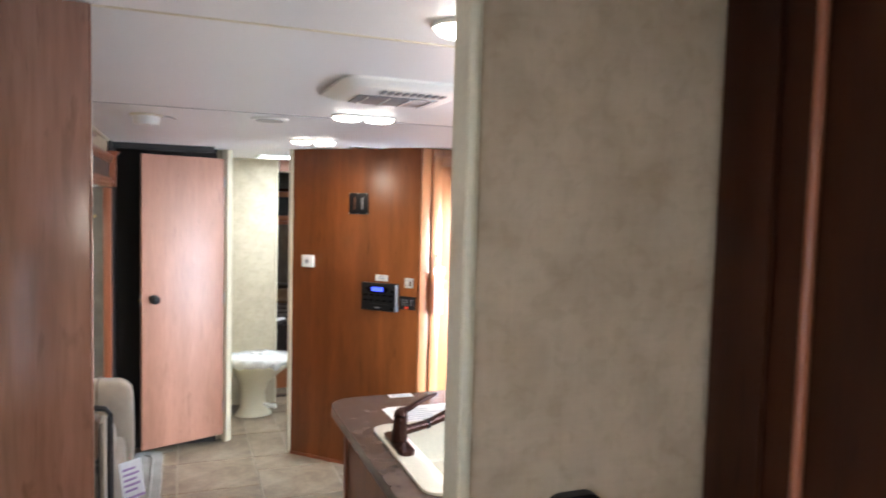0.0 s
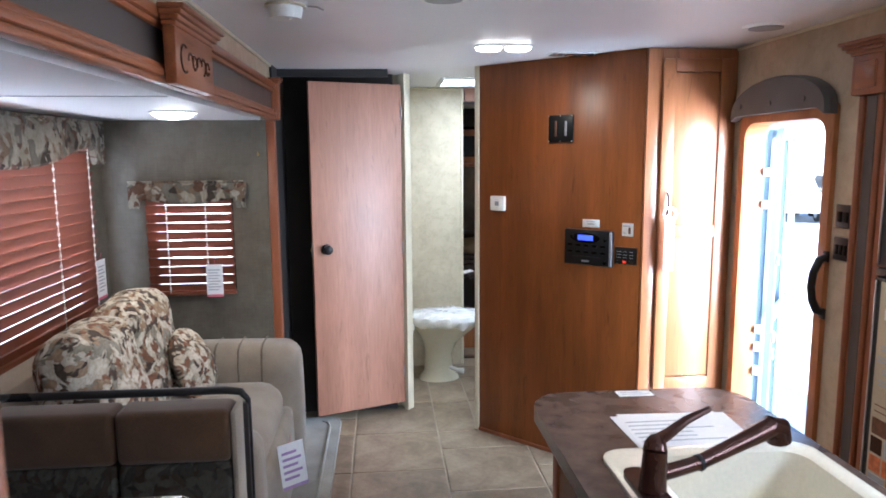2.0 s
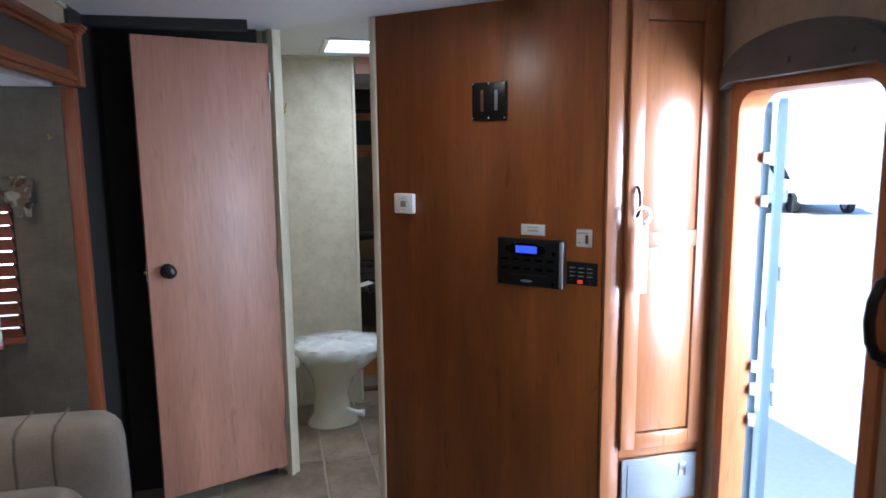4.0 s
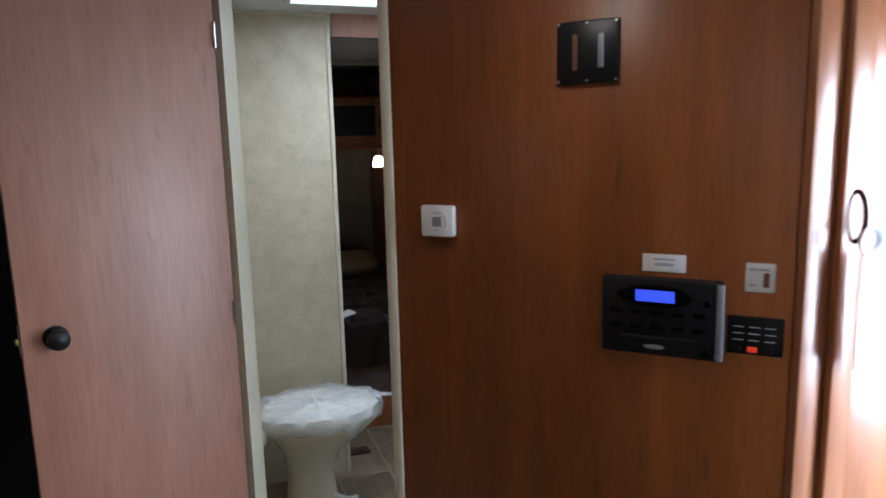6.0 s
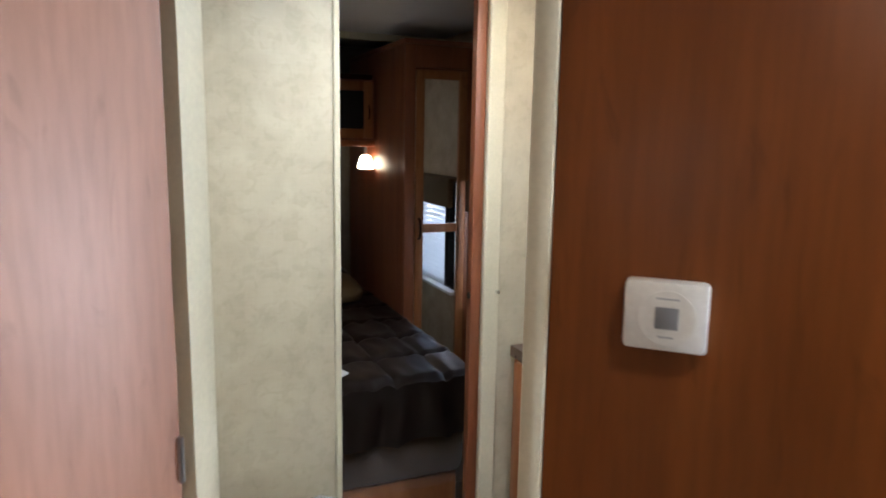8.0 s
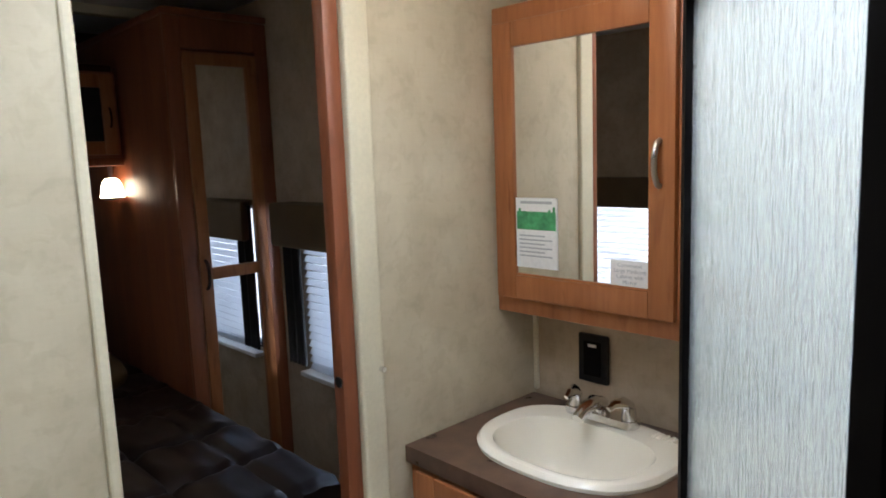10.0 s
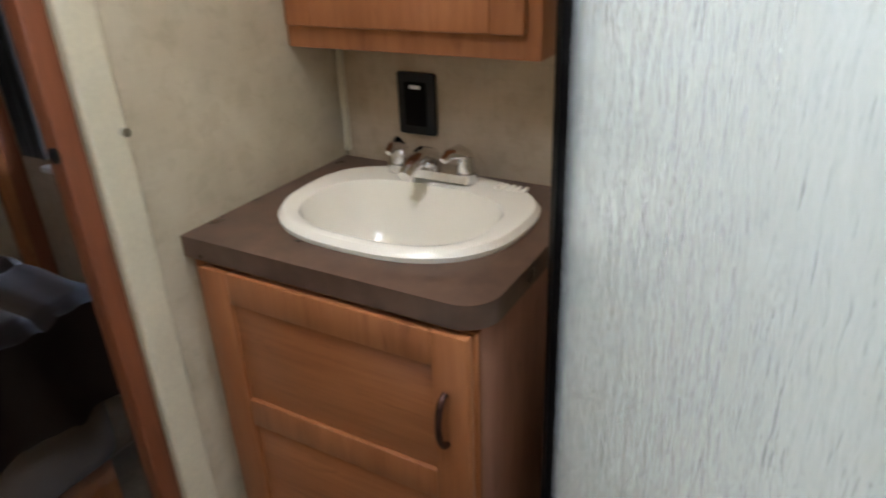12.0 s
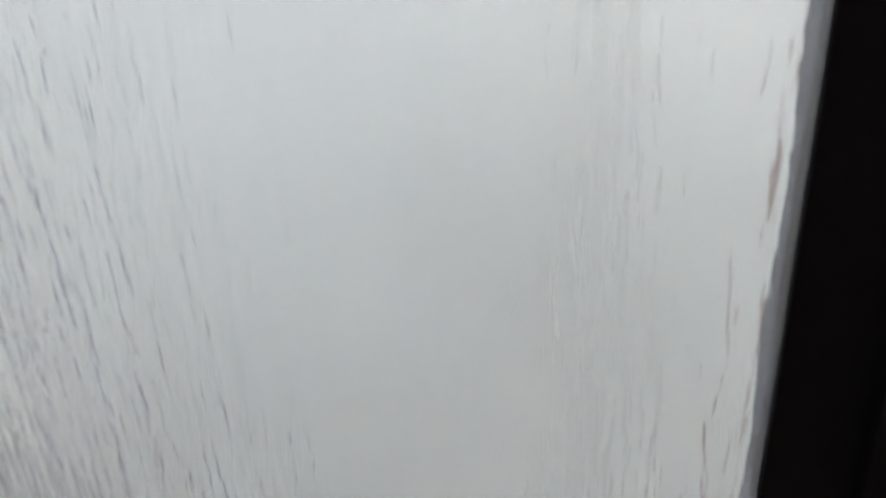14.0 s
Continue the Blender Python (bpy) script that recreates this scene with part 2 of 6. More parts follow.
M_brownink = surface("brown_print", (0.14, 0.06, 0.03), 0.8, vary=0.3, scale=50)
M_poster = surface("cream_poster", (0.50, 0.42, 0.29), 0.6, vary=0.08)
M_tan = weave("tan_corduroy", (0.25, 0.205, 0.155), (0.34, 0.285, 0.22))
# brown, lowered further for the shade on the backlit bench
M_suede = weave("brown_suede", (0.06, 0.029, 0.012), (0.095, 0.047, 0.02), 180.0)
M_seam = weave("dark_tan_seam", (0.12, 0.09, 0.06), (0.17, 0.13, 0.095))
M_floral = floral("leaf_print_fabric", 17.0, 1.1)
# leaf print dimmed for a browner cloth and for the shade it sits in
M_floralshade = floral("dark_shaded_leaf_print", 14.0, 0.11)
M_valance = floral("brown_leaf_print_fabric", 11.0, 0.48)
M_vinyl = surface("black_vinyl", (0.018, 0.017, 0.018), 0.28, vary=0.2, relief=0.05)
M_quilt = surface("brown_satin_quilt", (0.0105, 0.0055, 0.0042), 0.45, vary=0.25, grain=200.0, spec=0.3)
M_gold = surface("gold_fabric", (0.13, 0.085, 0.036), 0.7, vary=0.2)
M_blind = wood("red_wood_blind", (0.16, 0.045, 0.022), (0.26, 0.08, 0.04), axis="x", rough=0.4)


def translucent(name, col, share):
    """A thin slat that lets part of the light behind it through."""
    m, t, b = nodes_of(name)
    b.inputs["Base Color"].default_value, b.inputs["Roughness"].default_value = (*col, 1), 0.6
    tr, mx = t.nodes.new("ShaderNodeBsdfTranslucent"), t.nodes.new("ShaderNodeMixShader")
    tr.inputs["Color"].default_value = (*col, 1)
    mx.inputs[0].default_value = share
    t.links.new(b.outputs[0], mx.inputs[1])
    t.links.new(tr.outputs[0], mx.inputs[2])
    t.links.new(mx.outputs[0], t.nodes["Material Output"].inputs["Surface"])
    return m


M_blindw = translucent("white_blind", (0.78, 0.80, 0.83), 0.6)
M_blindside = translucent("red_brown_slat", (0.17, 0.055, 0.028), 0.12)
M_hood = weave("charcoal_padded_vinyl", (0.05, 0.048, 0.05), (0.08, 0.075, 0.075), 300.0, 0.7)
M_curtain = weave("black_curtain", (0.010, 0.009, 0.009), (0.02, 0.018, 0.017), 300.0)
M_carpet = weave("grey_carpet", (0.20, 0.19, 0.165), (0.30, 0.285, 0.25), 200.0)
M_grout = surface("tan_grout", (0.33, 0.29, 0.22), 0.6, vary=0.15)
# near-black: the shade inside recess and slots is put into the colour
M_shade = surface("dark_recess_shade", (0.012, 0.010, 0.009), 0.7, vary=0.3)
M_panel = surface("charcoal_insert", (0.06, 0.05, 0.045), 0.35, vary=0.2)
M_mirror = clear("mirror_silver", (0.9, 0.9, 0.9), 0.0, 0.0)
M_mirror.node_tree.nodes["Principled BSDF"].inputs["Metallic"].default_value = 1.0
M_glass = clear("window_glass")
M_rain = rain_glass("rain_pattern_shower_glass")
M_wrap = film_wrap("plastic_wrap", 0.34)
M_film = film_wrap("thin_plastic_film", 0.06)
M_lens = glow("warm_lamp_lens", (1.0, 0.88, 0.70), 5.0)
M_sconce = glow("warm_sconce_glass", (1.0, 0.78, 0.5), 5.5)
M_sky = glow("skylight_diffuser", (0.92, 0.97, 1.0), 2.2)
M_blue = glow("blue_display", (0.06, 0.09, 0.85), 0.35)
M_red = glow("red_indicator", (0.8, 0.05, 0.02), 0.12)
# white enamel darkened to blue-grey to carry the shade on the leaf's inner face
M_alushade = surface("shaded_white_enamelled_aluminium", (0.17, 0.225, 0.265), 0.3, vary=0.05)
M_ground = surface("pale_concrete", (0.55, 0.54, 0.51), 0.9, vary=0.12, scale=0.4, grain=20.0)
M_carpaint = surface("grey_car_paint", (0.34, 0.36, 0.40), 0.2, vary=0.05)
M_carwhite = surface("white_car_paint", (0.7, 0.7, 0.7), 0.2, vary=0.03)
M_tyre = surface("tyre_rubber", (0.02, 0.02, 0.02), 0.8)
M_brass = surface("brass", (0.5, 0.34, 0.10), 0.3, metal=1.0)


def tile_material():
    """Stone-look vinyl tile, each piece a little different."""
    m, t, b = nodes_of("stone_look_tile")
    v = coords(t)
    info = t.nodes.new("ShaderNodeObjectInfo")
    a = noise_tex(t, v, 5.0, 6.0, 0.8)
    f = noise_tex(t, v, 38.0, 5.0, 0.5)
    c = ramp(t, a, [(0.28, (0.145, 0.105, 0.066)), (0.5, (0.25, 0.196, 0.132)), (0.72, (0.345, 0.285, 0.20))])
    c = mix(t, "MULTIPLY", 0.5, c, ramp(t, f, [(0.3, (0.6, 0.56, 0.5)), (0.62, (1, 1, 1))]))
    c = mix(t, "MULTIPLY", 1.0, c, ramp(t, info.outputs["Random"], [(0.0, (0.78, 0.78, 0.78)), (1.0, (1.0, 0.98, 0.95))]))
    t.links.new(c, b.inputs["Base Color"])
    b.inputs["Roughness"].default_value = 0.38
    bump(t, b, f, 0.12, 0.002)
    return m


M_tile = tile_material()


# ---- mesh helpers ----
def start():
    return bmesh.new()


def bx(bm, a, b, bev=0.0, seg=2):
    """Adds a box from corner a to corner b, with rounded edges."""
    lo, hi = [min(p, q) for p, q in zip(a, b)], [max(p, q) for p, q in zip(a, b)]
    vs = bmesh.ops.create_cube(bm, size=1)["verts"]
    for v in vs:
        v.co = [(lo[i] + hi[i]) / 2 + v.co[i] * (hi[i] - lo[i]) for i in range(3)]
    if bev > 0:
        es = list({e for v in vs for e in v.link_edges})
        bmesh.ops.bevel(bm, geom=es, offset=min(bev, 0.49 * min(h - l for h, l in zip(hi, lo))), segments=seg, profile=0.5, affect="EDGES")
    return bm


def rod(bm, p, q, r, r2=None, seg=16):
    """Adds a round rod from p to q."""
    p, q = Vector(p), Vector(q)
    m = Matrix.Translation((p + q) / 2) @ (q - p).to_track_quat("Z", "Y").to_matrix().to_4x4()
    bmesh.ops.create_cone(bm, cap_ends=True, segments=seg, radius1=r, radius2=r if r2 is None else r2, depth=(q - p).length, matrix=m)
    return bm


def ring_loft(bm, rings, close=True, caps=True):
    """Skins a list of rings of points, each with the same count."""
    vs = [[bm.verts.new(p) for p in r] for r in rings]
    n = len(vs[0])
    for a, b in zip(vs, vs[1:]):
        for i in range(n if close else n - 1):
            bm.faces.new((a[i], a[(i + 1) % n], b[(i + 1) % n], b[i]))
    if caps and close:
        bm.faces.new(vs[0][::-1])
        bm.faces.new(vs[-1])
    return bm


def tube(bm, pts, radii, seg=12, flat=1.0):
    """A bent round bar through the points, with a radius at each."""
    pts = [Vector(p) for p in pts]
    if isinstance(radii, (int, float)):
        radii = [radii] * len(pts)
    rings, side = [], None
    for i, p in enumerate(pts):
        d = (pts[min(i + 1, len(pts) - 1)] - pts[max(i - 1, 0)]).normalized()
        if side is None:
            side = d.orthogonal().normalized()
        side = (side - d * side.dot(d)).normalized()
        up = d.cross(side)
        rings.append([p + (side * math.cos(k * math.tau / seg) + up * flat * math.sin(k * math.tau / seg)) * radii[i] for k in range(seg)])
    return ring_loft(bm, rings)


def arc(c, r, a0, a1, n, ax=(1, 0, 0), ay=(0, 0, 1)):
    c, ax, ay = Vector(c), Vector(ax), Vector(ay)
    return [c + ax * (r * math.cos(radians(a0 + (a1 - a0) * i / n))) + ay * (r * math.sin(radians(a0 + (a1 - a0) * i / n))) for i in range(n + 1)]


def prism(bm, poly, z0, z1):
    """An upright prism over a plan outline."""
    return ring_loft(bm, [[(x, y, z0) for x, y in poly], [(x, y, z1) for x, y in poly]])


def rounded(x0, y0, x1, y1, r, n=6, corners=(1, 1, 1, 1)):
    """A plan outline with rounded corners; corners: x1y1, x0y1, x0y0, x1y0."""
    out = []
    for k, (cx, cy, a) in enumerate(((x1 - r, y1 - r, 0), (x0 + r, y1 - r, 90), (x0 + r, y0 + r, 180), (x1 - r, y0 + r, 270))):
        if corners[k]:
            out += [(cx + r * math.cos(radians(a + 90 * i / n)), cy + r * math.sin(radians(a + 90 * i / n))) for i in range(n + 1)]
        else:
            out.append(((x1, y1), (x0, y1), (x0, y0), (x1, y0))[k])
    return out


def cushion(bm, a, b, puff=0.02, n=10):
    """A soft padded block: rounded box whose broad faces swell."""
    lo, hi = Vector([min(p, q) for p, q in zip(a, b)]), Vector([max(p, q) for p, q in zip(a, b)])
    c, h = (lo + hi) / 2, (hi - lo) / 2
    tmp = bmesh.new()
    bmesh.ops.create_cube(tmp, size=2)
    bmesh.ops.subdivide_edges(tmp, edges=tmp.edges[:], cuts=n, use_grid_fill=True)
    idx = [bm.verts.new((0, 0, 0)) for _ in tmp.verts]
    r = min(h) * 0.7
    for v, w in zip(tmp.verts, idx):
        p = Vector((v.co.x * h.x, v.co.y * h.y, v.co.z * h.z))
        core = Vector([max(-h[i] + r, min(h[i] - r, p[i])) for i in range(3)])
        d = p - core
        if d.length > 1e-6:
            p = core + d.normalized() * min(d.length, r)
        k = [abs(v.co[i]) for i in range(3)]
        for i in range(3):
            if k[i] > 0.99:
                o = [j for j in range(3) if j != i]
                p[i] += math.copysign(puff * (1 - k[o[0]] ** 2) * (1 - k[o[1]] ** 2), v.co[i])
        w.co = c + p
    tmp.verts.index_update()
    for f in tmp.faces:
        bm.faces.new([idx[v.index] for v in f.verts])
    tmp.free()
    return bm


def finish(name, bm, mat, smooth=True):
    bmesh.ops.recalc_face_normals(bm, faces=bm.faces)
    me = bpy.data.meshes.new(name)
    bm.to_mesh(me)
    bm.free()
    me.materials.append(mat)
    if smooth:
        me.shade_smooth()
        me.set_sharp_from_angle(angle=radians(38))
    return me


def thing(name, at, label, category, group="", frame_m=None):
    """An Empty at a thing's base. frame_m: the pose in which its parts are built, if not the world's."""
    ob = new(name)
    ob.empty_display_size = 0.05
    ob.matrix_basis = frame_m if frame_m is not None else Matrix.Translation(at)
    if frame_m is None:
        ob["shift"] = [-at[0], -at[1], -at[2]]
    return tagged(ob, label, category, group)


def part(name, bm, mat, parent, label="", smooth=True):
    """Links a bmesh as one mesh object under a thing or a part."""
    ob = new(name, finish(name, bm, mat, smooth))
    ob.parent = parent
    if parent.data is None and "shift" in parent.keys():
        ob.matrix_parent_inverse = Matrix.Translation(parent["shift"])
    return tagged(ob, label)


def solo(name, bm, mat, label="", category="", group="", kind="", smooth=True):
    return tagged(new(name, finish(name, bm, mat, smooth)), label, category, group, kind)


def struct(name, bm, mat, smooth=False):
    return solo(name, bm, mat, kind="structure", smooth=smooth)


def panel_between(bm, p, q, th, z0, z1):
    """An upright panel whose face runs from p to q in plan, thickening to the left of that line."""
    p, q = Vector(p), Vector(q)
    n = Vector((-(q - p).y, (q - p).x)).normalized() * th
    return prism(bm, [tuple(p), tuple(q), tuple(q + n), tuple(p + n)], z0, z1)


def bars(parent, mat, rows, name="print_bar"):
    """Unreadable print as plain bars, each a part: rows of (corner a, corner b)."""
    for a, b in rows:
        part(name, bx(start(), a, b), mat, parent, smooth=False)


# ---- large structure ----
RX, SX, CZ, SZ = 1.64, -1.33, 2.0, 1.72
RY = 5.66  # bath's rear wall
A, B = Vector((0.58, 4.45)), Vector((1.23, 3.80))  # ends of the slanted panel
SLANT = Matrix(((0.7071, 0.7071, 0, A.x), (-0.7071, 0.7071, 0, A.y), (0, 0, 1, 0), (0, 0, 0, 1)))

struct("ground", bx(start(), (-400, -400, -1.05), (400, 400, -0.85)), M_ground)
floor = struct("floor", bx(start(), (SX, -1.3, -0.06), (RX, 7.95, -0.004)), M_grout)
bm = start()
bx(bm, (LX - 0.05, -1.3, CZ), (RX + 0.06, 4.99, CZ + 0.06))
bx(bm, (LX - 0.05, 5.45, CZ), (RX + 0.06, 7.95, CZ + 0.06))
bx(bm, (LX - 0.05, 4.99, CZ), (0.43, 5.45, CZ + 0.06))
bx(bm, (0.84, 4.99, CZ), (RX + 0.06, 5.45, CZ + 0.06))
struct("ceiling", bm, M_ceil)
struct("ceiling_slideout", bx(start(), (SX, 1.3, SZ), (LX - 0.05, 4.40, SZ + 0.04)), M_ceil)
for y, mt in ((2.70, M_grey), (1.335, M_cream)):
    struct("ceiling_seam_trim", bx(start(), (LX, y - 0.004, CZ - 0.002), (RX, y + 0.004, CZ + 0.001)), mt)
struct("ceiling_seam_trim", bx(start(), (SX, 2.9, SZ - 0.002), (LX - 0.06, 2.906, SZ + 0.001)), M_grey)

# right wall with the entry opening and the bedroom window
bm = start()
for a, b in (((-1.3, 0), (3.12, CZ)), ((3.12, 1.665), (3.665, CZ)), ((3.665, 0), (6.12, CZ)), ((6.12, 0), (6.70, 0.66)), ((6.12, 1.25), (6.70, CZ)), ((6.70, 0), (7.95, CZ))):
    bx(bm, (RX, a[0], a[1]), (RX + 0.06, b[0], b[1]))
struct("wall_right", bm, M_wall)
bm = start()
for a, b in (((-1.3, 0), (-0.95, CZ)), ((-0.95, 0), (0.35, 1.15)), ((-0.95, 1.75), (0.35, CZ)), ((0.35, 0), (1.30, CZ))):
    bx(bm, (LX - 0.05, a[0], a[1]), (LX, b[0], b[1]))
bx(bm, (LX - 0.05, 4.40, 0), (LX, 6.12, CZ))
for a, b in (((6.12, 0), (6.70, 0.66)), ((6.12, 1.25), (6.70, CZ)), ((6.70, 0), (7.95, CZ))):
    bx(bm, (LX - 0.05, a[0], a[1]), (LX, b[0], b[1]))
bx(bm, (LX - 0.05, 1.30, 1.90), (LX, 4.40, CZ))
bx(bm, (LX - 0.05, 1.30, SZ + 0.04), (LX, 4.40, 1.90))
struct("wall_left", bm, M_wall)
# slide-out: outer wall with a wide window, end wall with a small one
bm = start()
for a, b in (((1.3, 0), (2.75, SZ)), ((4.15, 0), (4.40, SZ)), ((2.75, 0), (4.15, 0.83)), ((2.75, 1.58), (4.15, SZ))):
    bx(bm, (SX - 0.05, a[0], a[1]), (SX, b[0], b[1]))
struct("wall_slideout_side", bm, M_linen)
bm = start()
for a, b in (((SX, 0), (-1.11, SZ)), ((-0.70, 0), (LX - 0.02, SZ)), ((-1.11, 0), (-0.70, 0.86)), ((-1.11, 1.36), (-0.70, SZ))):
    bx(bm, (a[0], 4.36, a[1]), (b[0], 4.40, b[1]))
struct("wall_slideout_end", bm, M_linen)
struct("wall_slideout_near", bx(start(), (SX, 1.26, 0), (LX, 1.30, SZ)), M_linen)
# recess behind the open bath door, its shade painted as near-black walls
struct("wall_recess", bx(start(), (LX, 4.83, 0), (0.13, 4.87, CZ)), M_shade)
struct("wall_recess_side", bx(start(), (LX, 4.42, 0), (LX + 0.012, 4.83, CZ)), M_shade)
# dark strip drawn for the shaded gap above the door
struct("recess_header_shade", bx(start(), (LX, 4.60, 1.962), (0.10, 4.66, CZ)), M_shade)
struct("wall_front", bx(start(), (LX - 0.05, -1.36, 0), (RX + 0.06, -1.30, CZ)), M_wall)
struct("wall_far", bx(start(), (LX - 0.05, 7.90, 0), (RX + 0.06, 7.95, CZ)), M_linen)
struct("wall_kitchen", bx(start(), (0.29, 0.82, 0), (RX, 0.87, CZ)), M_wall)
struct("trim_kitchen_wall_end", bx(start(), (0.27, 0.812, 0), (0.29, 0.878, CZ), 0.008), M_cream)
struct("wall_bath_side", bx(start(), (0.13, 4.87, 0), (0.17, RY, CZ)), M_bath)
bm = start()
bx(bm, (0.13, RY, 0), (0.622, RY + 0.04, CZ))
bx(bm, (1.146, RY, 0), (RX, RY + 0.04, CZ))
struct("wall_bath_rear", bm, M_bath)
struct("wall_bedroom_side", bx(start(), (LX, RY + 0.005, 0), (0.13, RY + 0.04, CZ)), M_wall)
struct("trim_bath_wall_end", bx(start(), (0.618, RY - 0.008, 0), (0.637, RY + 0.048, CZ), 0.005), M_cream)
struct("trim_pocket_door_cream", bx(start(), (1.089, RY - 0.012, 0), (1.147, RY + 0.042, CZ), 0.006), M_cream)
struct("trim_bath_corner", bx(start(), (RX - 0.012, RY - 0.012, 0.82), (RX, RY, CZ), 0.004), M_cream)
struct("trim_bath_ceiling", bx(start(), (0.17, RY - 0.012, CZ - 0.014), (0.618, RY, CZ), 0.004), M_cream)
struct("trim_right_ceiling", bx(start(), (RX - 0.012, 0.87, CZ - 0.014), (RX, 3.78, CZ), 0.004), M_cream)
struct("trim_left_ceiling", bx(start(), (LX, 1.37, CZ - 0.014), (LX + 0.012, 4.42, CZ), 0.004), M_cream)
# shower enclosure walls
G0, G1 = Vector((0.640, 4.455)), Vector((1.236, 5.052))  # ends of the glass
C0, C1 = Vector((0.871, 4.701)), Vector((0.892, 4.748))  # its corner post
bm = start()
bx(bm, (1.285, 5.045, 0), (RX, 5.082, CZ))
struct("wall_shower_end", bm, M_bath)
bm = start()
panel_between(bm, (0.625, 4.465), (1.262, 3.828), 0.012, 0.06, CZ)
bx(bm, (1.262, 4.13, 0.06), (RX, 4.145, CZ))
bx(bm, (RX - 0.012, 4.145, 0.06), (RX - 0.001, 5.045, CZ))
bx(bm, (1.262, 5.032, 0.06), (RX - 0.012, 5.044, CZ))
struct("wall_shower_lining", bm, M_porc)
struct("shower_floor_pan", prism(start(), [(0.65, 4.46), (0.885, 4.715), (1.24, 5.04), (RX - 0.012, 5.04), (RX - 0.012, 4.16), (1.262, 4.145), (1.262, 3.86)], -0.003, 0.07), M_porc)


# ---- slanted panel, bath door, pantry ----
def slanted_panel():
    t = thing("wall_panel", (0, 0, 0), "glossy cherry veneer wall panel holding the stereo and thermostat", "wall panel", frame_m=SLANT)
    t["kind"] = "structure"
    L = (B - A).length
    part("veneer_board", bx(start(), (0, 0, 0), (L, 0.035, CZ), 0.002), M_part, t)
    part("edge_trim", bx(start(), (-0.03, -0.006, 0), (-0.001, 0.045, CZ), 0.006), M_cream, t, "cream vinyl edge trim")
    part("base_trim", bx(start(), (0, -0.008, 0), (L, 0, 0.02), 0.003), M_trimz, t)
    return t


slanted_panel()


def bath_door():
    h = Vector((0.175, 4.792))
    e = Vector((-0.328, 4.602))
    ang = math.degrees(math.atan2((h - e).y, (h - e).x))
    m = pose(e.x, e.y, 0, 0, 0, ang)
    w = (h - e).length
    t = thing("door_1", (0, 0, 0), "light cherry bathroom door standing open, black knob", "door", frame_m=m)
    t["kind"] = "structure"
    part("door_leaf", bx(start(), (0, 0, 0.055), (w, 0.03, 1.937), 0.003), M_door, t)
    knob = part("door_knob", start_knob(0.075, 0, 1.02), M_black, t, "black round knob")
    part("rosette", rod(start(), (0.075, 0.0, 1.02), (0.075, -0.006, 1.02), 0.03), M_black, knob)
    part("latch_plate", bx(start(), (-0.003, 0.008, 0.98), (0.0, 0.022, 1.06)), M_nickel, t)
    part("latch_bolt", bx(start(), (-0.012, 0.01, 1.012), (-0.003, 0.02, 1.028), 0.003), M_brass, t)
    for z in (0.25, 1.0, 1.78):
        part("hinge", rod(start(), (w - 0.002, -0.004, z - 0.035), (w - 0.002, -0.004, z + 0.035), 0.005, seg=8), M_nickel, t)
    return t


def start_knob(x, y, z):
    bm = start()
    prof = [(0.0, 0.012), (0.012, 0.012), (0.022, 0.022), (0.034, 0.027), (0.046, 0.025), (0.052, 0.016), (0.0535, 0.002)]
    ring_loft(bm, [[(x + r * math.cos(k * math.tau / 20), y - d, z + r * math.sin(k * math.tau / 20)) for k in range(20)] for d, r in prof])
    return bm


bath_door()
bm = start()
panel_between(bm, (0.158, 4.862), (0.208, 4.812), 0.03, 0, CZ)
struct("trim_door_jamb", bm, M_cream)
bm = start()
panel_between(bm, (0.172, 4.815), (0.194, 4.793), 0.02, 0, CZ)
struct("trim_door_stop", bm, M_cream)


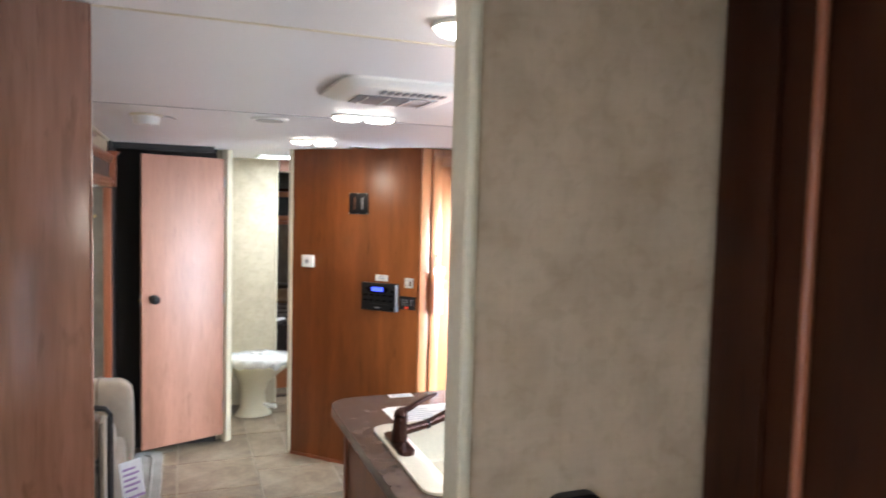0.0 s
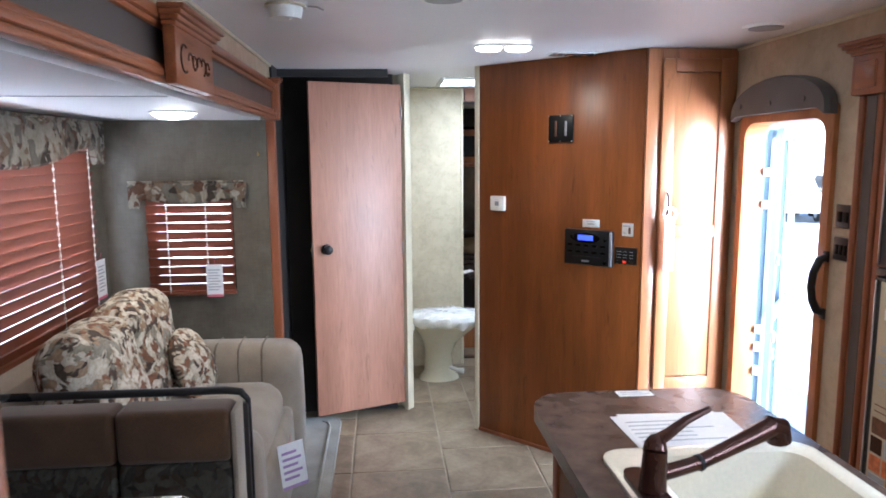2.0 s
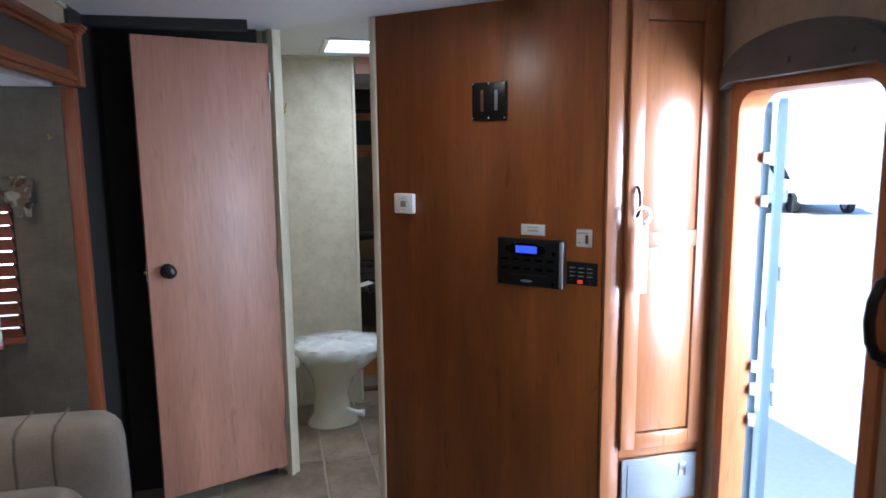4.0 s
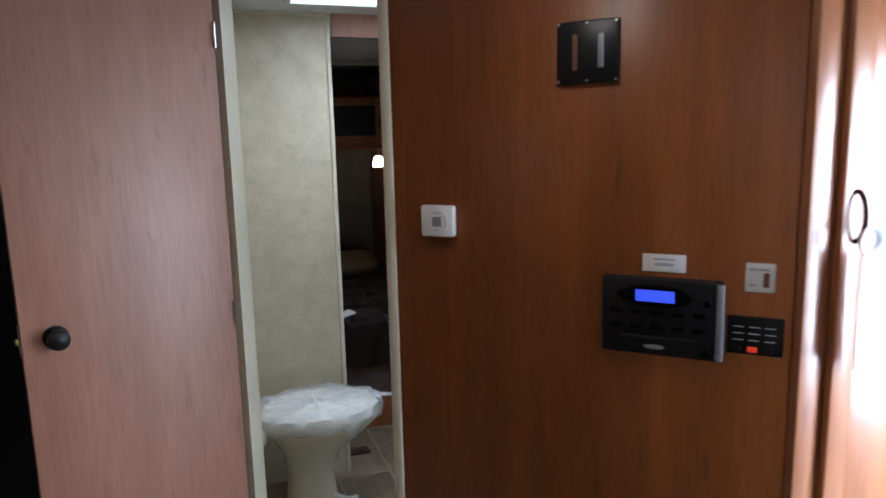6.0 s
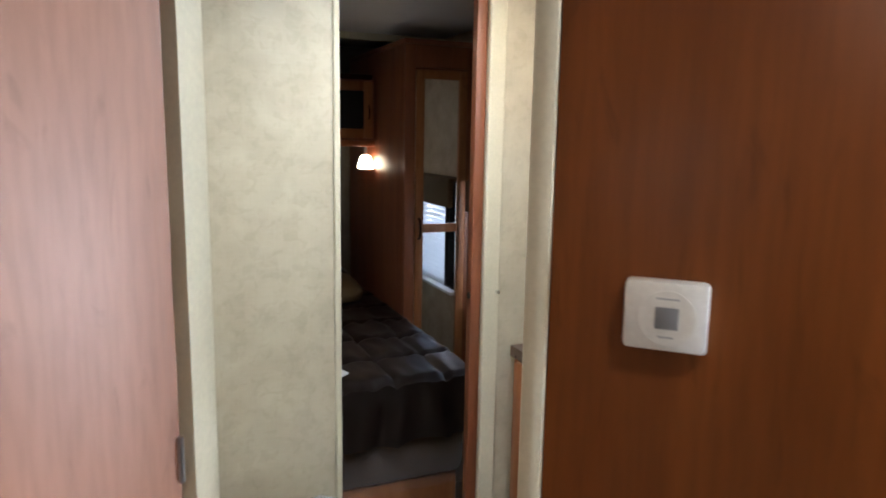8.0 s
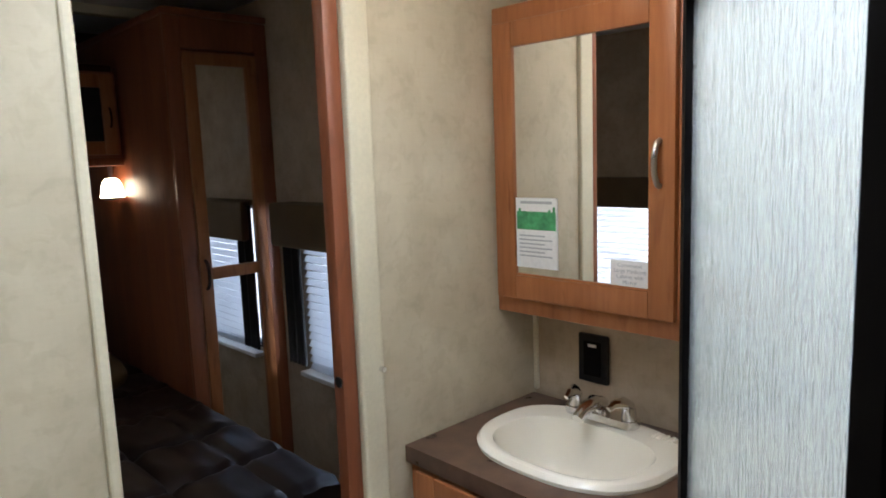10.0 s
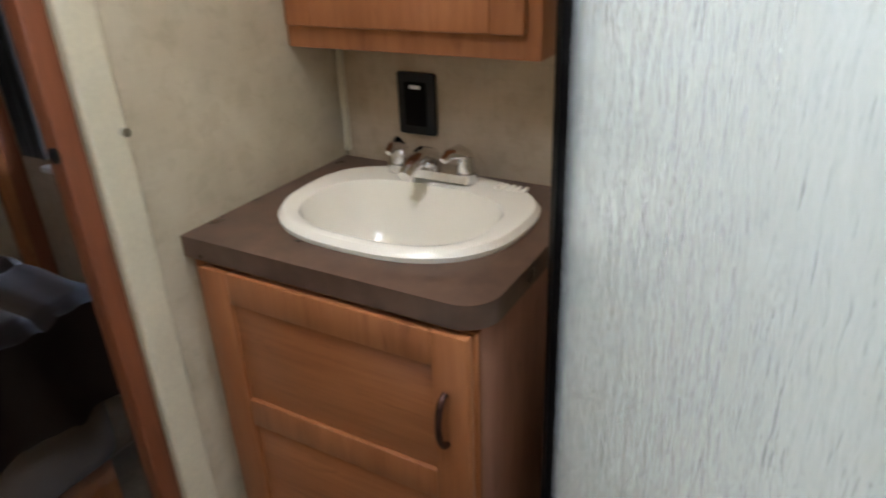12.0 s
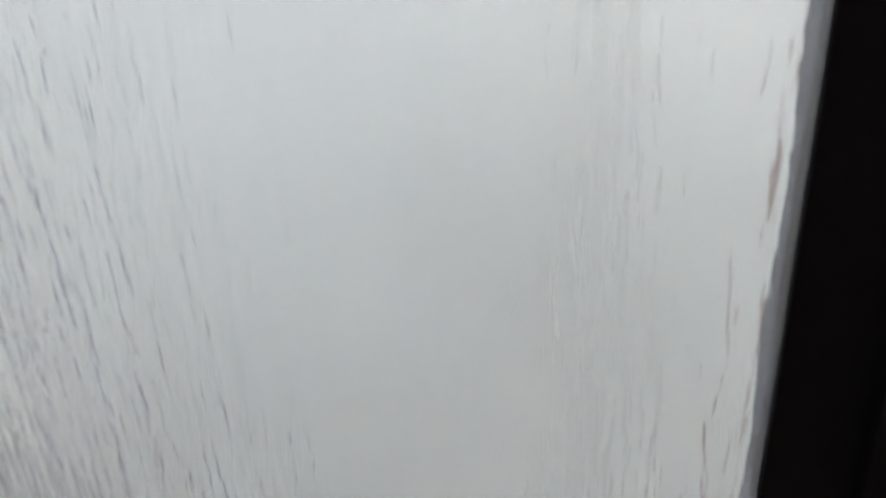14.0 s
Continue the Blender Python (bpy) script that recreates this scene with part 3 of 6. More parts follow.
def pantry():
    y0, x0 = 3.775, 1.232
    t = thing("pantry_cabinet", (1.43, 3.95, 0), "tall maple pantry cabinet beside the entry door", "cabinet")
    bm = start()
    bx(bm, (x0, y0 + 0.02, 0), (RX - 0.002, 4.12, CZ - 0.001))
    part("body", bm, M_pantry, t)
    bm = start()
    bx(bm, (x0 - 0.004, y0, 0.0), (1.296, y0 + 0.02, CZ - 0.003), 0.003)
    bx(bm, (1.605, y0, 0), (RX - 0.004, y0 + 0.02, CZ - 0.003), 0.003)
    bx(bm, (1.296, y0, 1.945), (1.605, y0 + 0.02, CZ - 0.003), 0.003)
    bx(bm, (1.296, y0, 0.42), (1.605, y0 + 0.02, 0.462), 0.003)
    bx(bm, (1.296, y0, 0.0), (1.605, y0 + 0.02, 0.24), 0.003)
    part("face_frame", bm, M_pantry, t)
    d = cabinet_door(framed_door(1.293, 1.608, 0.455, 1.950, y0 - 0.018, 0.055, (1.19,)), M_pantry, t, None, "two-panel cabinet door")
    for z0, z1 in ((0.515, 1.165), (1.215, 1.892)):
        part("door_panel", bx(start(), (1.35, y0 - 0.010, z0), (1.551, y0 - 0.004, z1), 0.004), M_pantry, d)
    part("handle", tube(start(), arc((1.325, y0 - 0.016, 1.318), 0.05, -90, 90, 10, (0, -0.5, 0), (0, 0, 1)), 0.005, 10), M_bronze, d, "dark bronze bow handle")
    v = part("vent_plate", bx(start(), (1.305, y0 - 0.012, 0.245), (1.60, y0, 0.415), 0.004), M_grey, t, "grey metal access plate")
    part("vent_rim", bx(start(), (1.325, y0 - 0.015, 0.262), (1.585, y0 - 0.0122, 0.398), 0.003), M_grey, v)
    part("vent_latch", bx(start(), (1.525, y0 - 0.019, 0.335), (1.555, y0 - 0.0152, 0.385), 0.003), M_nickel, v)
    g = thing("door_hanger", (1.325, y0 - 0.06, 1.02), "white paper door hanger on the pantry handle", "paper tag")
    bm = start()
    c = Vector((1.327, y0 - 0.052, 1.275))
    pts = arc(c, 0.027, -60, 250, 22)
    tube(bm, pts, 0.009, 8, 0.25)
    bx(bm, (1.305, y0 - 0.056, 1.02), (1.350, y0 - 0.052, 1.245), 0.002)
    part("card", bm, M_paper, g)
    bars(g, M_ink, [((1.312, y0 - 0.0566, 1.05 + 0.03 * k), (1.344, y0 - 0.056, 1.062 + 0.03 * k)) for k in range(5)])


def framed_door(x0, x1, z0, z1, y, w, rails=()):
    """A cabinet door's stiles and rails, facing -y, its front at y: (name, mesh) pairs."""
    out = [("stile", bx(start(), (xa, y, z0), (xa + w, y + 0.018, z1), 0.003)) for xa in (x0, x1 - w)]
    for za, zb in [(z0, z0 + w), (z1 - w, z1)] + [(r - w / 2, r + w / 2) for r in rails]:
        out.append(("rail", bx(start(), (x0 + w, y, za), (x1 - w, y + 0.018, zb), 0.003)))
    return out


def cabinet_door(pieces, mat, parent, m=None, label=""):
    """A door part made of its first stile, with the other stiles and rails under it."""
    d = None
    for name, bm in pieces:
        if m is not None:
            bmesh.ops.transform(bm, matrix=m, verts=bm.verts)
        if d is None:
            d = part("door", bm, mat, parent, label)
        else:
            part(name, bm, mat, d)
    return d


pantry()

# ---- fittings on the slanted panel ----
def stereo():
    s0, s1, z0, z1 = 0.54, 0.79, 1.012, 1.182
    t = thing("stereo", (0, 0, 0), "black wall-mounted stereo with a blue lit display", "stereo", frame_m=SLANT)
    part("housing", bx(start(), (s0, -0.03, z0), (s1, -0.001, z1), 0.006), M_black, t)
    part("side_rail", bx(start(), (s1 - 0.012, -0.036, z0 + 0.004), (s1 + 0.003, -0.0305, z1 - 0.004), 0.003), M_grey, t, "silver side rail")
    bm = start()
    prism_y(bm, [(0.655 + 0.075 * math.cos(k * math.tau / 28), z1 - 0.038 + 0.024 * math.sin(k * math.tau / 28)) for k in range(28)], -0.0335, -0.0302)
    bez = part("bezel", bm, M_blackf, t)
    part("display", bx(start(), (0.615, -0.0352, z1 - 0.05), (0.695, -0.0337, z1 - 0.025), 0.001), M_blue, bez, "lit blue display")
    for k in range(5):
        for z in (z0 + 0.058, z0 + 0.09):
            part("button", bx(start(), (s0 + 0.02 + 0.043 * k, -0.034, z), (s0 + 0.046 + 0.043 * k, -0.0302, z + 0.011), 0.002), M_blackf, t)
    part("disc_slot", bx(start(), (s0 + 0.045, -0.0318, z0 + 0.038), (s1 - 0.055, -0.0302, z0 + 0.043)), M_shade, t)
    part("badge_plate", prism_y(start(), [(0.655 + 0.022 * math.cos(k * math.tau / 20), z0 + 0.02 + 0.005 * math.sin(k * math.tau / 20)) for k in range(20)], -0.0325, -0.0302), M_grey, t)
    for z in (z0 + 0.125, z0 + 0.018):
        part("knob", rod(start(), (s1 - 0.03, -0.0302, z), (s1 - 0.03, -0.04, z), 0.008, seg=14), M_blackf, t)
    part("knob", rod(start(), (s0 + 0.045, -0.0302, z1 - 0.035), (s0 + 0.045, -0.038, z1 - 0.035), 0.009, seg=14), M_blackf, t)


def prism_y(bm, poly, y0, y1):
    """A flat plate facing -y, over an outline in x and z."""
    return ring_loft(bm, [[(x, y0, z) for x, z in poly], [(x, y1, z) for x, z in poly]])


stereo()


def switch_plate(name, label, s0, s1, z0, z1, mat, keys, m, key_mat=None, depth=0.012):
    t = thing(name, (0, 0, 0), label, "switch", frame_m=m)
    part("plate", bx(start(), (s0, -depth, z0), (s1, -0.0008, z1), 0.004), mat, t)
    for a, b, c, d, km in keys:
        part("key", bx(start(), (a, -depth - 0.004, c), (b, -depth - 0.0003, d), 0.0015), km, t)
    return t


t = switch_plate("control_panel", "black monitor panel with a red lit key", 0.797, 0.905, 1.032, 1.112, M_black, [(0.808 + 0.03 * k, 0.825 + 0.03 * k, 1.038, 1.05, M_black) for k in (0, 2)] + [(0.838, 0.857, 1.038, 1.05, M_red)], SLANT, depth=0.014)
bars(t, M_ink, [((0.81 + 0.03 * i, -0.0147, 1.062 + 0.014 * k), (0.83 + 0.03 * i, -0.0142, 1.064 + 0.014 * k)) for i in range(3) for k in range(3)])
t = switch_plate("instruction_label", "white printed label above the stereo", 0.622, 0.712, 1.192, 1.231, M_white, [], SLANT, depth=0.004)
bars(t, M_ink, [((0.645, -0.0047, 1.218), (0.69, -0.0042, 1.222)), ((0.648, -0.0047, 1.205), (0.687, -0.0042, 1.212))])
t = switch_plate("wall_switch", "white rectangular wall switch", 0.828, 0.884, 1.163, 1.224, M_white, [(0.862, 0.873, 1.175, 1.205, M_brownink)], SLANT, depth=0.01)
bars(t, M_ink, [((0.835, -0.0107, 1.208), (0.872, -0.0102, 1.213)), ((0.836, -0.0107, 1.176), (0.848, -0.0102, 1.18))])
bm = start()
t = thing("thermostat", (0, 0, 0), "square white thermostat with a small grey screen", "thermostat", frame_m=SLANT)
part("case", bx(start(), (0.088, -0.026, 1.248), (0.176, -0.001, 1.325), 0.006), M_white, t)
part("dial_ring", rod(start(), (0.134, -0.0262, 1.286), (0.134, -0.0275, 1.286), 0.03, seg=28), M_white, t)
part("screen", bx(start(), (0.122, -0.0292, 1.274), (0.146, -0.0278, 1.298), 0.002), M_grey, t)
bars(t, M_ink, [((0.122, -0.0282, 1.306), (0.146, -0.0276, 1.308)), ((0.126, -0.0282, 1.264), (0.142, -0.0276, 1.266))])
t = thing("intercom_panel", (0, 0, 0), "black square panel with two upright slots", "control panel", frame_m=SLANT)
part("plate", bx(start(), (0.43, -0.014, 1.596), (0.566, -0.001, 1.728), 0.005), M_black, t)
part("slot", bx(start(), (0.467, -0.017, 1.625), (0.478, -0.0142, 1.70), 0.002), M_brownink, t)
part("slot", bx(start(), (0.522, -0.018, 1.628), (0.534, -0.0142, 1.698), 0.002), M_grey, t, "pale grey slider")
for s in (0.436, 0.498, 0.56):
    for z in (1.602, 1.722):
        part("screw", rod(start(), (s, -0.0142, z), (s, -0.0155, z), 0.003, seg=8), M_nickel, t)

# ---- ceiling fittings ----
def double_lamp(x, y, z, label, grp):
    t = thing("ceiling_lamp", (x, y, z), label, "ceiling lamp", grp)
    bm = start()
    prism(bm, rounded(x - 0.125, y - 0.045, x + 0.125, y + 0.045, 0.04), z - 0.008, z - 0.0005)
    part("base", bm, M_white, t)
    for sx in (-1, 1):
        bm = start()
        c = x + sx * 0.063
        rings = []
        for k in range(5):
            a = k / 4 * math.pi / 2
            q = 0.25 + 0.75 * math.cos(a * 0.8)
            rings.append([(c + px * q, y + py * q, z - 0.0085 - 0.014 * math.sin(a)) for px, py in rounded(-0.055, -0.04, 0.055, 0.04, 0.035)])
        ring_loft(bm, rings)
        part("lens", bm, M_lens, t, "lit frosted lens")
    return t


# the last two are unseen, added to warm the kitchen wall and vanity
for x, y in ((0.57, 2.58), (0.585, 3.77), (0.47, 1.17), (0.2, -0.45), (1.08, 5.28)):
    double_lamp(x, y, CZ, "lit double-lens ceiling lamp, white base; two of five added unseen", "ceiling lamps")
    area("ceiling_lamp_light", (x, y, CZ - 0.05), (x, y + 0.001, 0), 0.2, 0.06, 0.7 if x > 1 else 0.6 if y > 0 else 0.28, WARM)


def dome_lamp(x, y, z, r, label):
    t = thing("ceiling_lamp", (x, y, z), label, "ceiling lamp", "ceiling lamps")
    part("base", rod(start(), (x, y, z - 0.008), (x, y, z - 0.0005), r + 0.012, seg=28), M_white, t)
    bm = start()
    ring_loft(bm, [[(x + r * math.cos(a) * math.cos(k * math.tau / 28), y + r * 0.75 * math.cos(a) * math.sin(k * math.tau / 28), z - 0.0085 - 0.024 * math.sin(a)) for k in range(28)] for a in (0, 0.4, 0.8, 1.2, 1.5)])
    part("lens", bm, M_lens, t, "lit frosted lens")


dome_lamp(-0.76, 3.64, SZ, 0.08, "lit oval dome lamp on the slide-out ceiling")
area("slideout_lamp_light", (-0.76, 3.64, SZ - 0.06), (-0.76, 3.641, 0), 0.14, 0.1, 0.8, WARM)
dome_lamp(0.45, 6.3, CZ, 0.08, "lit round dome lamp on the bedroom ceiling")
bm = start()

t = thing("smoke_detector", (-0.225, 3.0, CZ), "round white smoke detector on the ceiling", "smoke detector")
part("base", rod(start(), (-0.225, 3.0, CZ - 0.008), (-0.225, 3.0, CZ - 0.0005), 0.062, seg=24), M_cream, t)
part("body", rod(start(), (-0.225, 3.0, CZ - 0.042), (-0.225, 3.0, CZ - 0.0085), 0.047, 0.053, seg=24), M_white, t)
part("test_button", rod(start(), (-0.21, 2.985, CZ - 0.045), (-0.21, 2.985, CZ - 0.0425), 0.008, seg=12), M_white, t)
part("wire_clip", tube(start(), [(-0.16, 3.0, CZ - 0.004), (-0.13, 3.0, CZ - 0.006), (-0.11, 3.005, CZ - 0.014)], 0.003, 6), M_nickel, t)


def ceiling_speaker(x, y, r):
    t = thing("ceiling_speaker", (x, y, CZ), "round white speaker grille in the ceiling", "speaker", "ceiling speakers")
    part("rim", rod(start(), (x, y, CZ - 0.008), (x, y, CZ - 0.0005), r, r + 0.008, seg=32), M_white, t)
    part("grille", rod(start(), (x, y, CZ - 0.011), (x, y, CZ - 0.0082), r * 0.8, seg=32), M_grey, t)


ceiling_speaker(0.246, 2.86, 0.07)
ceiling_speaker(1.46, 3.26, 0.075)


def air_vent():
    x0, x1, y0, y1 = 0.31, 0.70, 1.74, 2.12
    t = thing("air_conditioner_vent", ((x0 + x1) / 2, 1.93, CZ), "white rectangular air conditioner cover on the ceiling", "air vent")
    bm = start()
    rings = [[(px, py, z) for px, py in rounded(x0 + d, y0 + d, x1 - d, y1 - d, 0.04)] for d, z in ((0, CZ - 0.0005), (0.0, CZ - 0.008), (0.03, CZ - 0.022), (0.05, CZ - 0.025))]
    ring_loft(bm, rings)
    part("cover", bm, M_white, t)
    for k in range(9):
        part("slat", bx(start(), (x0 + 0.12 + 0.022 * k, y0 + 0.07, CZ - 0.03), (x0 + 0.132 + 0.022 * k, y0 + 0.11, CZ - 0.0252), 0.001), M_grey, t)
    g = part("filter_grille", bx(start(), (x0 + 0.075, y0 + 0.16, CZ - 0.029), (x1 - 0.075, y1 - 0.07, CZ - 0.0252), 0.002), M_grey, t)
    for k in range(4):
        part("rib", bx(start(), (x0 + 0.10 + 0.065 * k, y0 + 0.165, CZ - 0.033), (x0 + 0.104 + 0.065 * k, y1 - 0.075, CZ - 0.0292)), M_white, g)


air_vent()
t = thing("ceiling_duct", (0.93, 3.93, CZ), "open ceiling duct with dark slots above the panel", "air vent")
part("frame", bx(start(), (0.83, 3.93, CZ - 0.006), (1.05, 4.02, CZ - 0.0005), 0.002), M_white, t)
for k in range(3):
    part("slot", bx(start(), (0.84 + 0.068 * k, 3.94, CZ - 0.009), (0.90 + 0.068 * k, 4.01, CZ - 0.0062)), M_shade, t)
for k in range(3):
    part("damper", bx(start(), (0.85 + 0.068 * k, 3.97, CZ - 0.012), (0.875 + 0.068 * k, 3.98, CZ - 0.0092)), M_orange, t)

t = thing("roof_vent", (0.635, 5.22, CZ), "bright translucent roof vent over the toilet", "roof vent")
bm = start()
for a, b in (((0.43, 4.99), (0.455, 5.45)), ((0.815, 4.99), (0.84, 5.45)), ((0.455, 4.99), (0.815, 5.015)), ((0.455, 5.425), (0.815, 5.45))):
    bx(bm, (a[0], a[1], CZ - 0.012), (b[0], b[1], CZ + 0.06), 0.003)
part("garnish_frame", bm, M_white, t)
part("lid", bx(start(), (0.455, 5.015, CZ + 0.04), (0.815, 5.425, CZ + 0.05)), M_sky, t, "glowing translucent lid")

# ---- slide-out header, sign and posts ----
def header():
    t = thing("slideout_header", (LX, 2.85, 1.73), "red wood header trim with a dark band over the slide-out", "trim")
    t["kind"] = "structure"
    y0, y1 = 1.37, 4.40
    part("band", bx(start(), (LX, y0, 1.735), (LX + 0.012, y1, 1.895)), M_panel, t, "dark grey band")
    for z0, z1, d in ((1.722, 1.74, 0.03), (1.74, 1.758, 0.036), (1.758, 1.775, 0.024)):
        part("lower_moulding", bx(start(), (LX, y0, z0), (LX + d, y1, z1), 0.006), M_trim, t)
    for z0, z1, d in ((1.86, 1.876, 0.024), (1.876, 1.905, 0.034)):
        part("upper_moulding", bx(start(), (LX, y0, z0), (LX + d, y1, z1), 0.006), M_trim, t)


header()
t = thing("wooden_sign", (LX + 0.03, 2.74, 1.73), "carved red wood sign with script lettering on the header", "sign")
x0 = LX + 0.037
part("board", bx(start(), (x0, 2.56, 1.722), (x0 + 0.03, 2.93, 1.86), 0.004), M_trim, t)
for k in range(4):
    part("cornice", bx(start(), (x0 - 0.001, 2.555 - 0.008 * k, 1.86 + 0.012 * k), (x0 + 0.034 + 0.009 * k, 2.935 + 0.008 * k, 1.8722 + 0.012 * k), 0.003), M_trim, t)
bm = start()
for c, r, a0, a1 in ((2.63, 0.034, 60, 300), (2.685, 0.02, 0, 180), (2.725, 0.018, -30, 330), (2.77, 0.02, 30, 200), (2.815, 0.022, -90, 180), (2.86, 0.017, 0, 330)):
    tube(bm, arc((x0 + 0.03, c, 1.79), r, a0, a1, 14, (0, 1, 0), (0, 0, 1)), 0.0035, 6)
part("script_strokes", bm, M_darkwood, t, "dark carved script strokes")

t = thing("slideout_post", (LX, 4.41, 0), "red wood post at the slide-out's end", "trim")
t["kind"] = "structure"
part("post", bx(start(), (LX - 0.025, 4.37, 0), (LX + 0.022, 4.425, 1.72), 0.005), M_trimz, t)
part("capital", bx(start(), (LX - 0.005, 4.375, 1.722), (LX + 0.048, 4.435, 1.90), 0.006), M_trimz, t)
for k in range(3):
    part("cornice", bx(start(), (LX, 4.37 - 0.006 * k, 1.90 + 0.01 * k), (LX + 0.05 + 0.007 * k, 4.44 + 0.006 * k, 1.91 + 0.01 * k), 0.003), M_trimz, t)
part("brass_hook", tube(start(), [(-0.56, 4.355, 1.55), (-0.56, 4.34, 1.545), (-0.56, 4.335, 1.56)], 0.004, 8), M_brass, t)


# ---- slide-out windows ----
def wood_blind(name, label, m, w, z0, z1, n, cords, tilt, deep, slat_mat):
    """A slatted blind facing -y in its own frame, from 0 to w across."""
    t = thing(name, (0, 0, 0), label, "blind", "wooden blinds", frame_m=m)
    part("headrail", bx(start(), (0, -0.045, z1 - 0.03), (w, -0.012, z1), 0.003), M_blind, t)
    step = (z1 - 0.04 - z0) / n
    for k in range(n):
        bm = start()
        bx(bm, (0.004, -deep / 2, -0.0016), (w - 0.004, deep / 2, 0.0016), 0.001, 1)
        bmesh.ops.transform(bm, matrix=pose(0, -0.03, z0 + step * (k + 0.5), tilt), verts=bm.verts)
        part("slat", bm, slat_mat, t, smooth=False)
    part("bottom_rail", bx(start(), (0, -0.045, z0 - 0.012), (w, -0.015, z0 + 0.006), 0.003), M_blind, t)
    for s in cords:
        bm = start()
        rod(bm, (s, -0.053, z0), (s, -0.053, z1 - 0.02), 0.0016, seg=6)
        for k in range(n):
            bx(bm, (s - 0.004, -0.057, z0 + step * (k + 0.4)), (s + 0.004, -0.049, z0 + step * (k + 0.4) + 0.012), 0.002)
        part("ladder_cord", bm, M_white, t, "white ladder cord")


def window(name, m, w, z0, z1):
    t = thing(name, (0, 0, 0), "", "", frame_m=m)
    t["kind"] = "structure"
    bm = start()
    for a, b in (((0, z0), (0.02, z1)), ((w - 0.02, z0), (w, z1)), ((0.02, z0), (w - 0.02, z0 + 0.02)), ((0.02, z1 - 0.02), (w - 0.02, z1))):
        bx(bm, (a[0], 0.005, a[1]), (b[0], 0.045, b[1]), 0.002)
    part("window_frame", bm, M_black, t)
    g = part("pane", bx(start(), (0.018, 0.026, z0 + 0.018), (w - 0.018, 0.03, z1 - 0.018)), M_glass, t)
    g.visible_shadow = False


END = pose(-1.11, 4.36, 0)
SIDE = pose(SX, 2.75, 0, 0, 0, 90)
window("window_5", pose(LX, -0.95, 0, 0, 0, 90), 1.30, 1.15, 1.75)
window("window_1", END, 0.41, 0.86, 1.36)
window("window_2", SIDE, 1.40, 0.83, 1.58)
wood_blind("wooden_blind", "red-brown slatted blind, half closed and backlit", pose(-1.125, 4.36, 0), 0.43, 0.855, 1.385, 11, (0.11, 0.30), -62, 0.0505, M_blind)
wood_blind("wooden_blind", "wide red-brown slatted blind behind the sofa", pose(SX, 2.72, 0, 0, 0, 90), 1.44, 0.80, 1.60, 17, (0.35, 1.02, 1.36), -66, 0.056, M_blindside)
area("slideout_end_window_light", (-0.9, 4.62, 1.2), (-0.9, 4.3, 1.1), 0.42, 0.5, 4.0, DAY)
area("slideout_side_window_light", (SX - 0.4, 3.45, 1.3), (SX, 3.45, 1.2), 1.4, 0.8, 26.0, DAY)


def valance(name, m, w, z0, z1, drops):
    """A padded print valance with a scalloped hem, facing -y in its frame."""
    t = thing(name, (0, 0, 0), "leaf-print fabric valance with a scalloped hem", "valance", "valances", frame_m=m)
    bm = start()
    n = 40
    front, back = [], []
    for k in range(n + 1):
        s = w * k / n
        u = k / n
        hem = z0 + 0.03 - drops * max(0.0, math.sin(math.pi * min(1, max(0, (u - 0.12) / 0.76)))) * 0.6
        if u < 0.1 or u > 0.9:
            hem = z0 - drops * 0.35
        d = -0.075 - 0.006 * math.sin(u * 30)
        front.append([(s, d, z) for z in (z1, z1 - 0.02, (z1 + hem) / 2, hem + 0.01, hem)])
    cols = [[Vector(p) for p in c] for c in front]
    for c in cols:
        c[0].y += 0.012
        c[-1].y += 0.008
    rings = [c + [Vector((q.x, -0.055, q.z)) for q in reversed(c)] for c in cols]
    ring_loft(bm, rings)
    part("face", bm, M_valance, t)
    bm = start()
    bx(bm, (0, -0.056, z0 + 0.02), (0.02, -0.001, z1 - 0.004), 0.006)
    bx(bm, (w - 0.02, -0.056, z0 + 0.02), (w, -0.001, z1 - 0.004), 0.006)
    bx(bm, (0.02, -0.056, z1 - 0.02), (w - 0.02, -0.001, z1 - 0.004), 0.004)
    part("box_return", bm, M_valance, t)
    part("welt", tube(start(), [(0, -0.07, z1 + 0.002), (w, -0.07, z1 + 0.002)], 0.006, 8), M_valance, t)


valance("window_valance", pose(-1.185, 4.36, 0), 0.56, 1.30, 1.415, 0.04)
valance("window_valance", pose(SX, 2.62, 0, 0, 0, 90), 1.62, 1.56, 1.70, 0.15)


def hang_tag(at, m, w, h, stripe, rows, label, name="hang_tag"):
    t = thing(name, at, label, "paper tag", "paper hang tags", frame_m=m)
    part("card", bx(start(), (0, -0.002, 0), (w, 0, h), 0.0008, 1), M_paper, t, smooth=False)
    part("stripe", bx(start(), (0, -0.0028, 0), (w, -0.0021, h * 0.07)), stripe, t)
    part("string", tube(start(), [(w / 2, -0.001, h), (w * 0.55, -0.004, h + 0.03)], 0.001, 5), M_pink, t)
    bars(t, stripe if stripe is M_purple else M_ink, [((w * 0.12, -0.0028, h * (0.2 + 0.7 * k / rows)), (w * (0.85 if k % 2 else 0.7), -0.0021, h * (0.2 + 0.7 * k / rows) + h * 0.3 / rows)) for k in range(rows)])


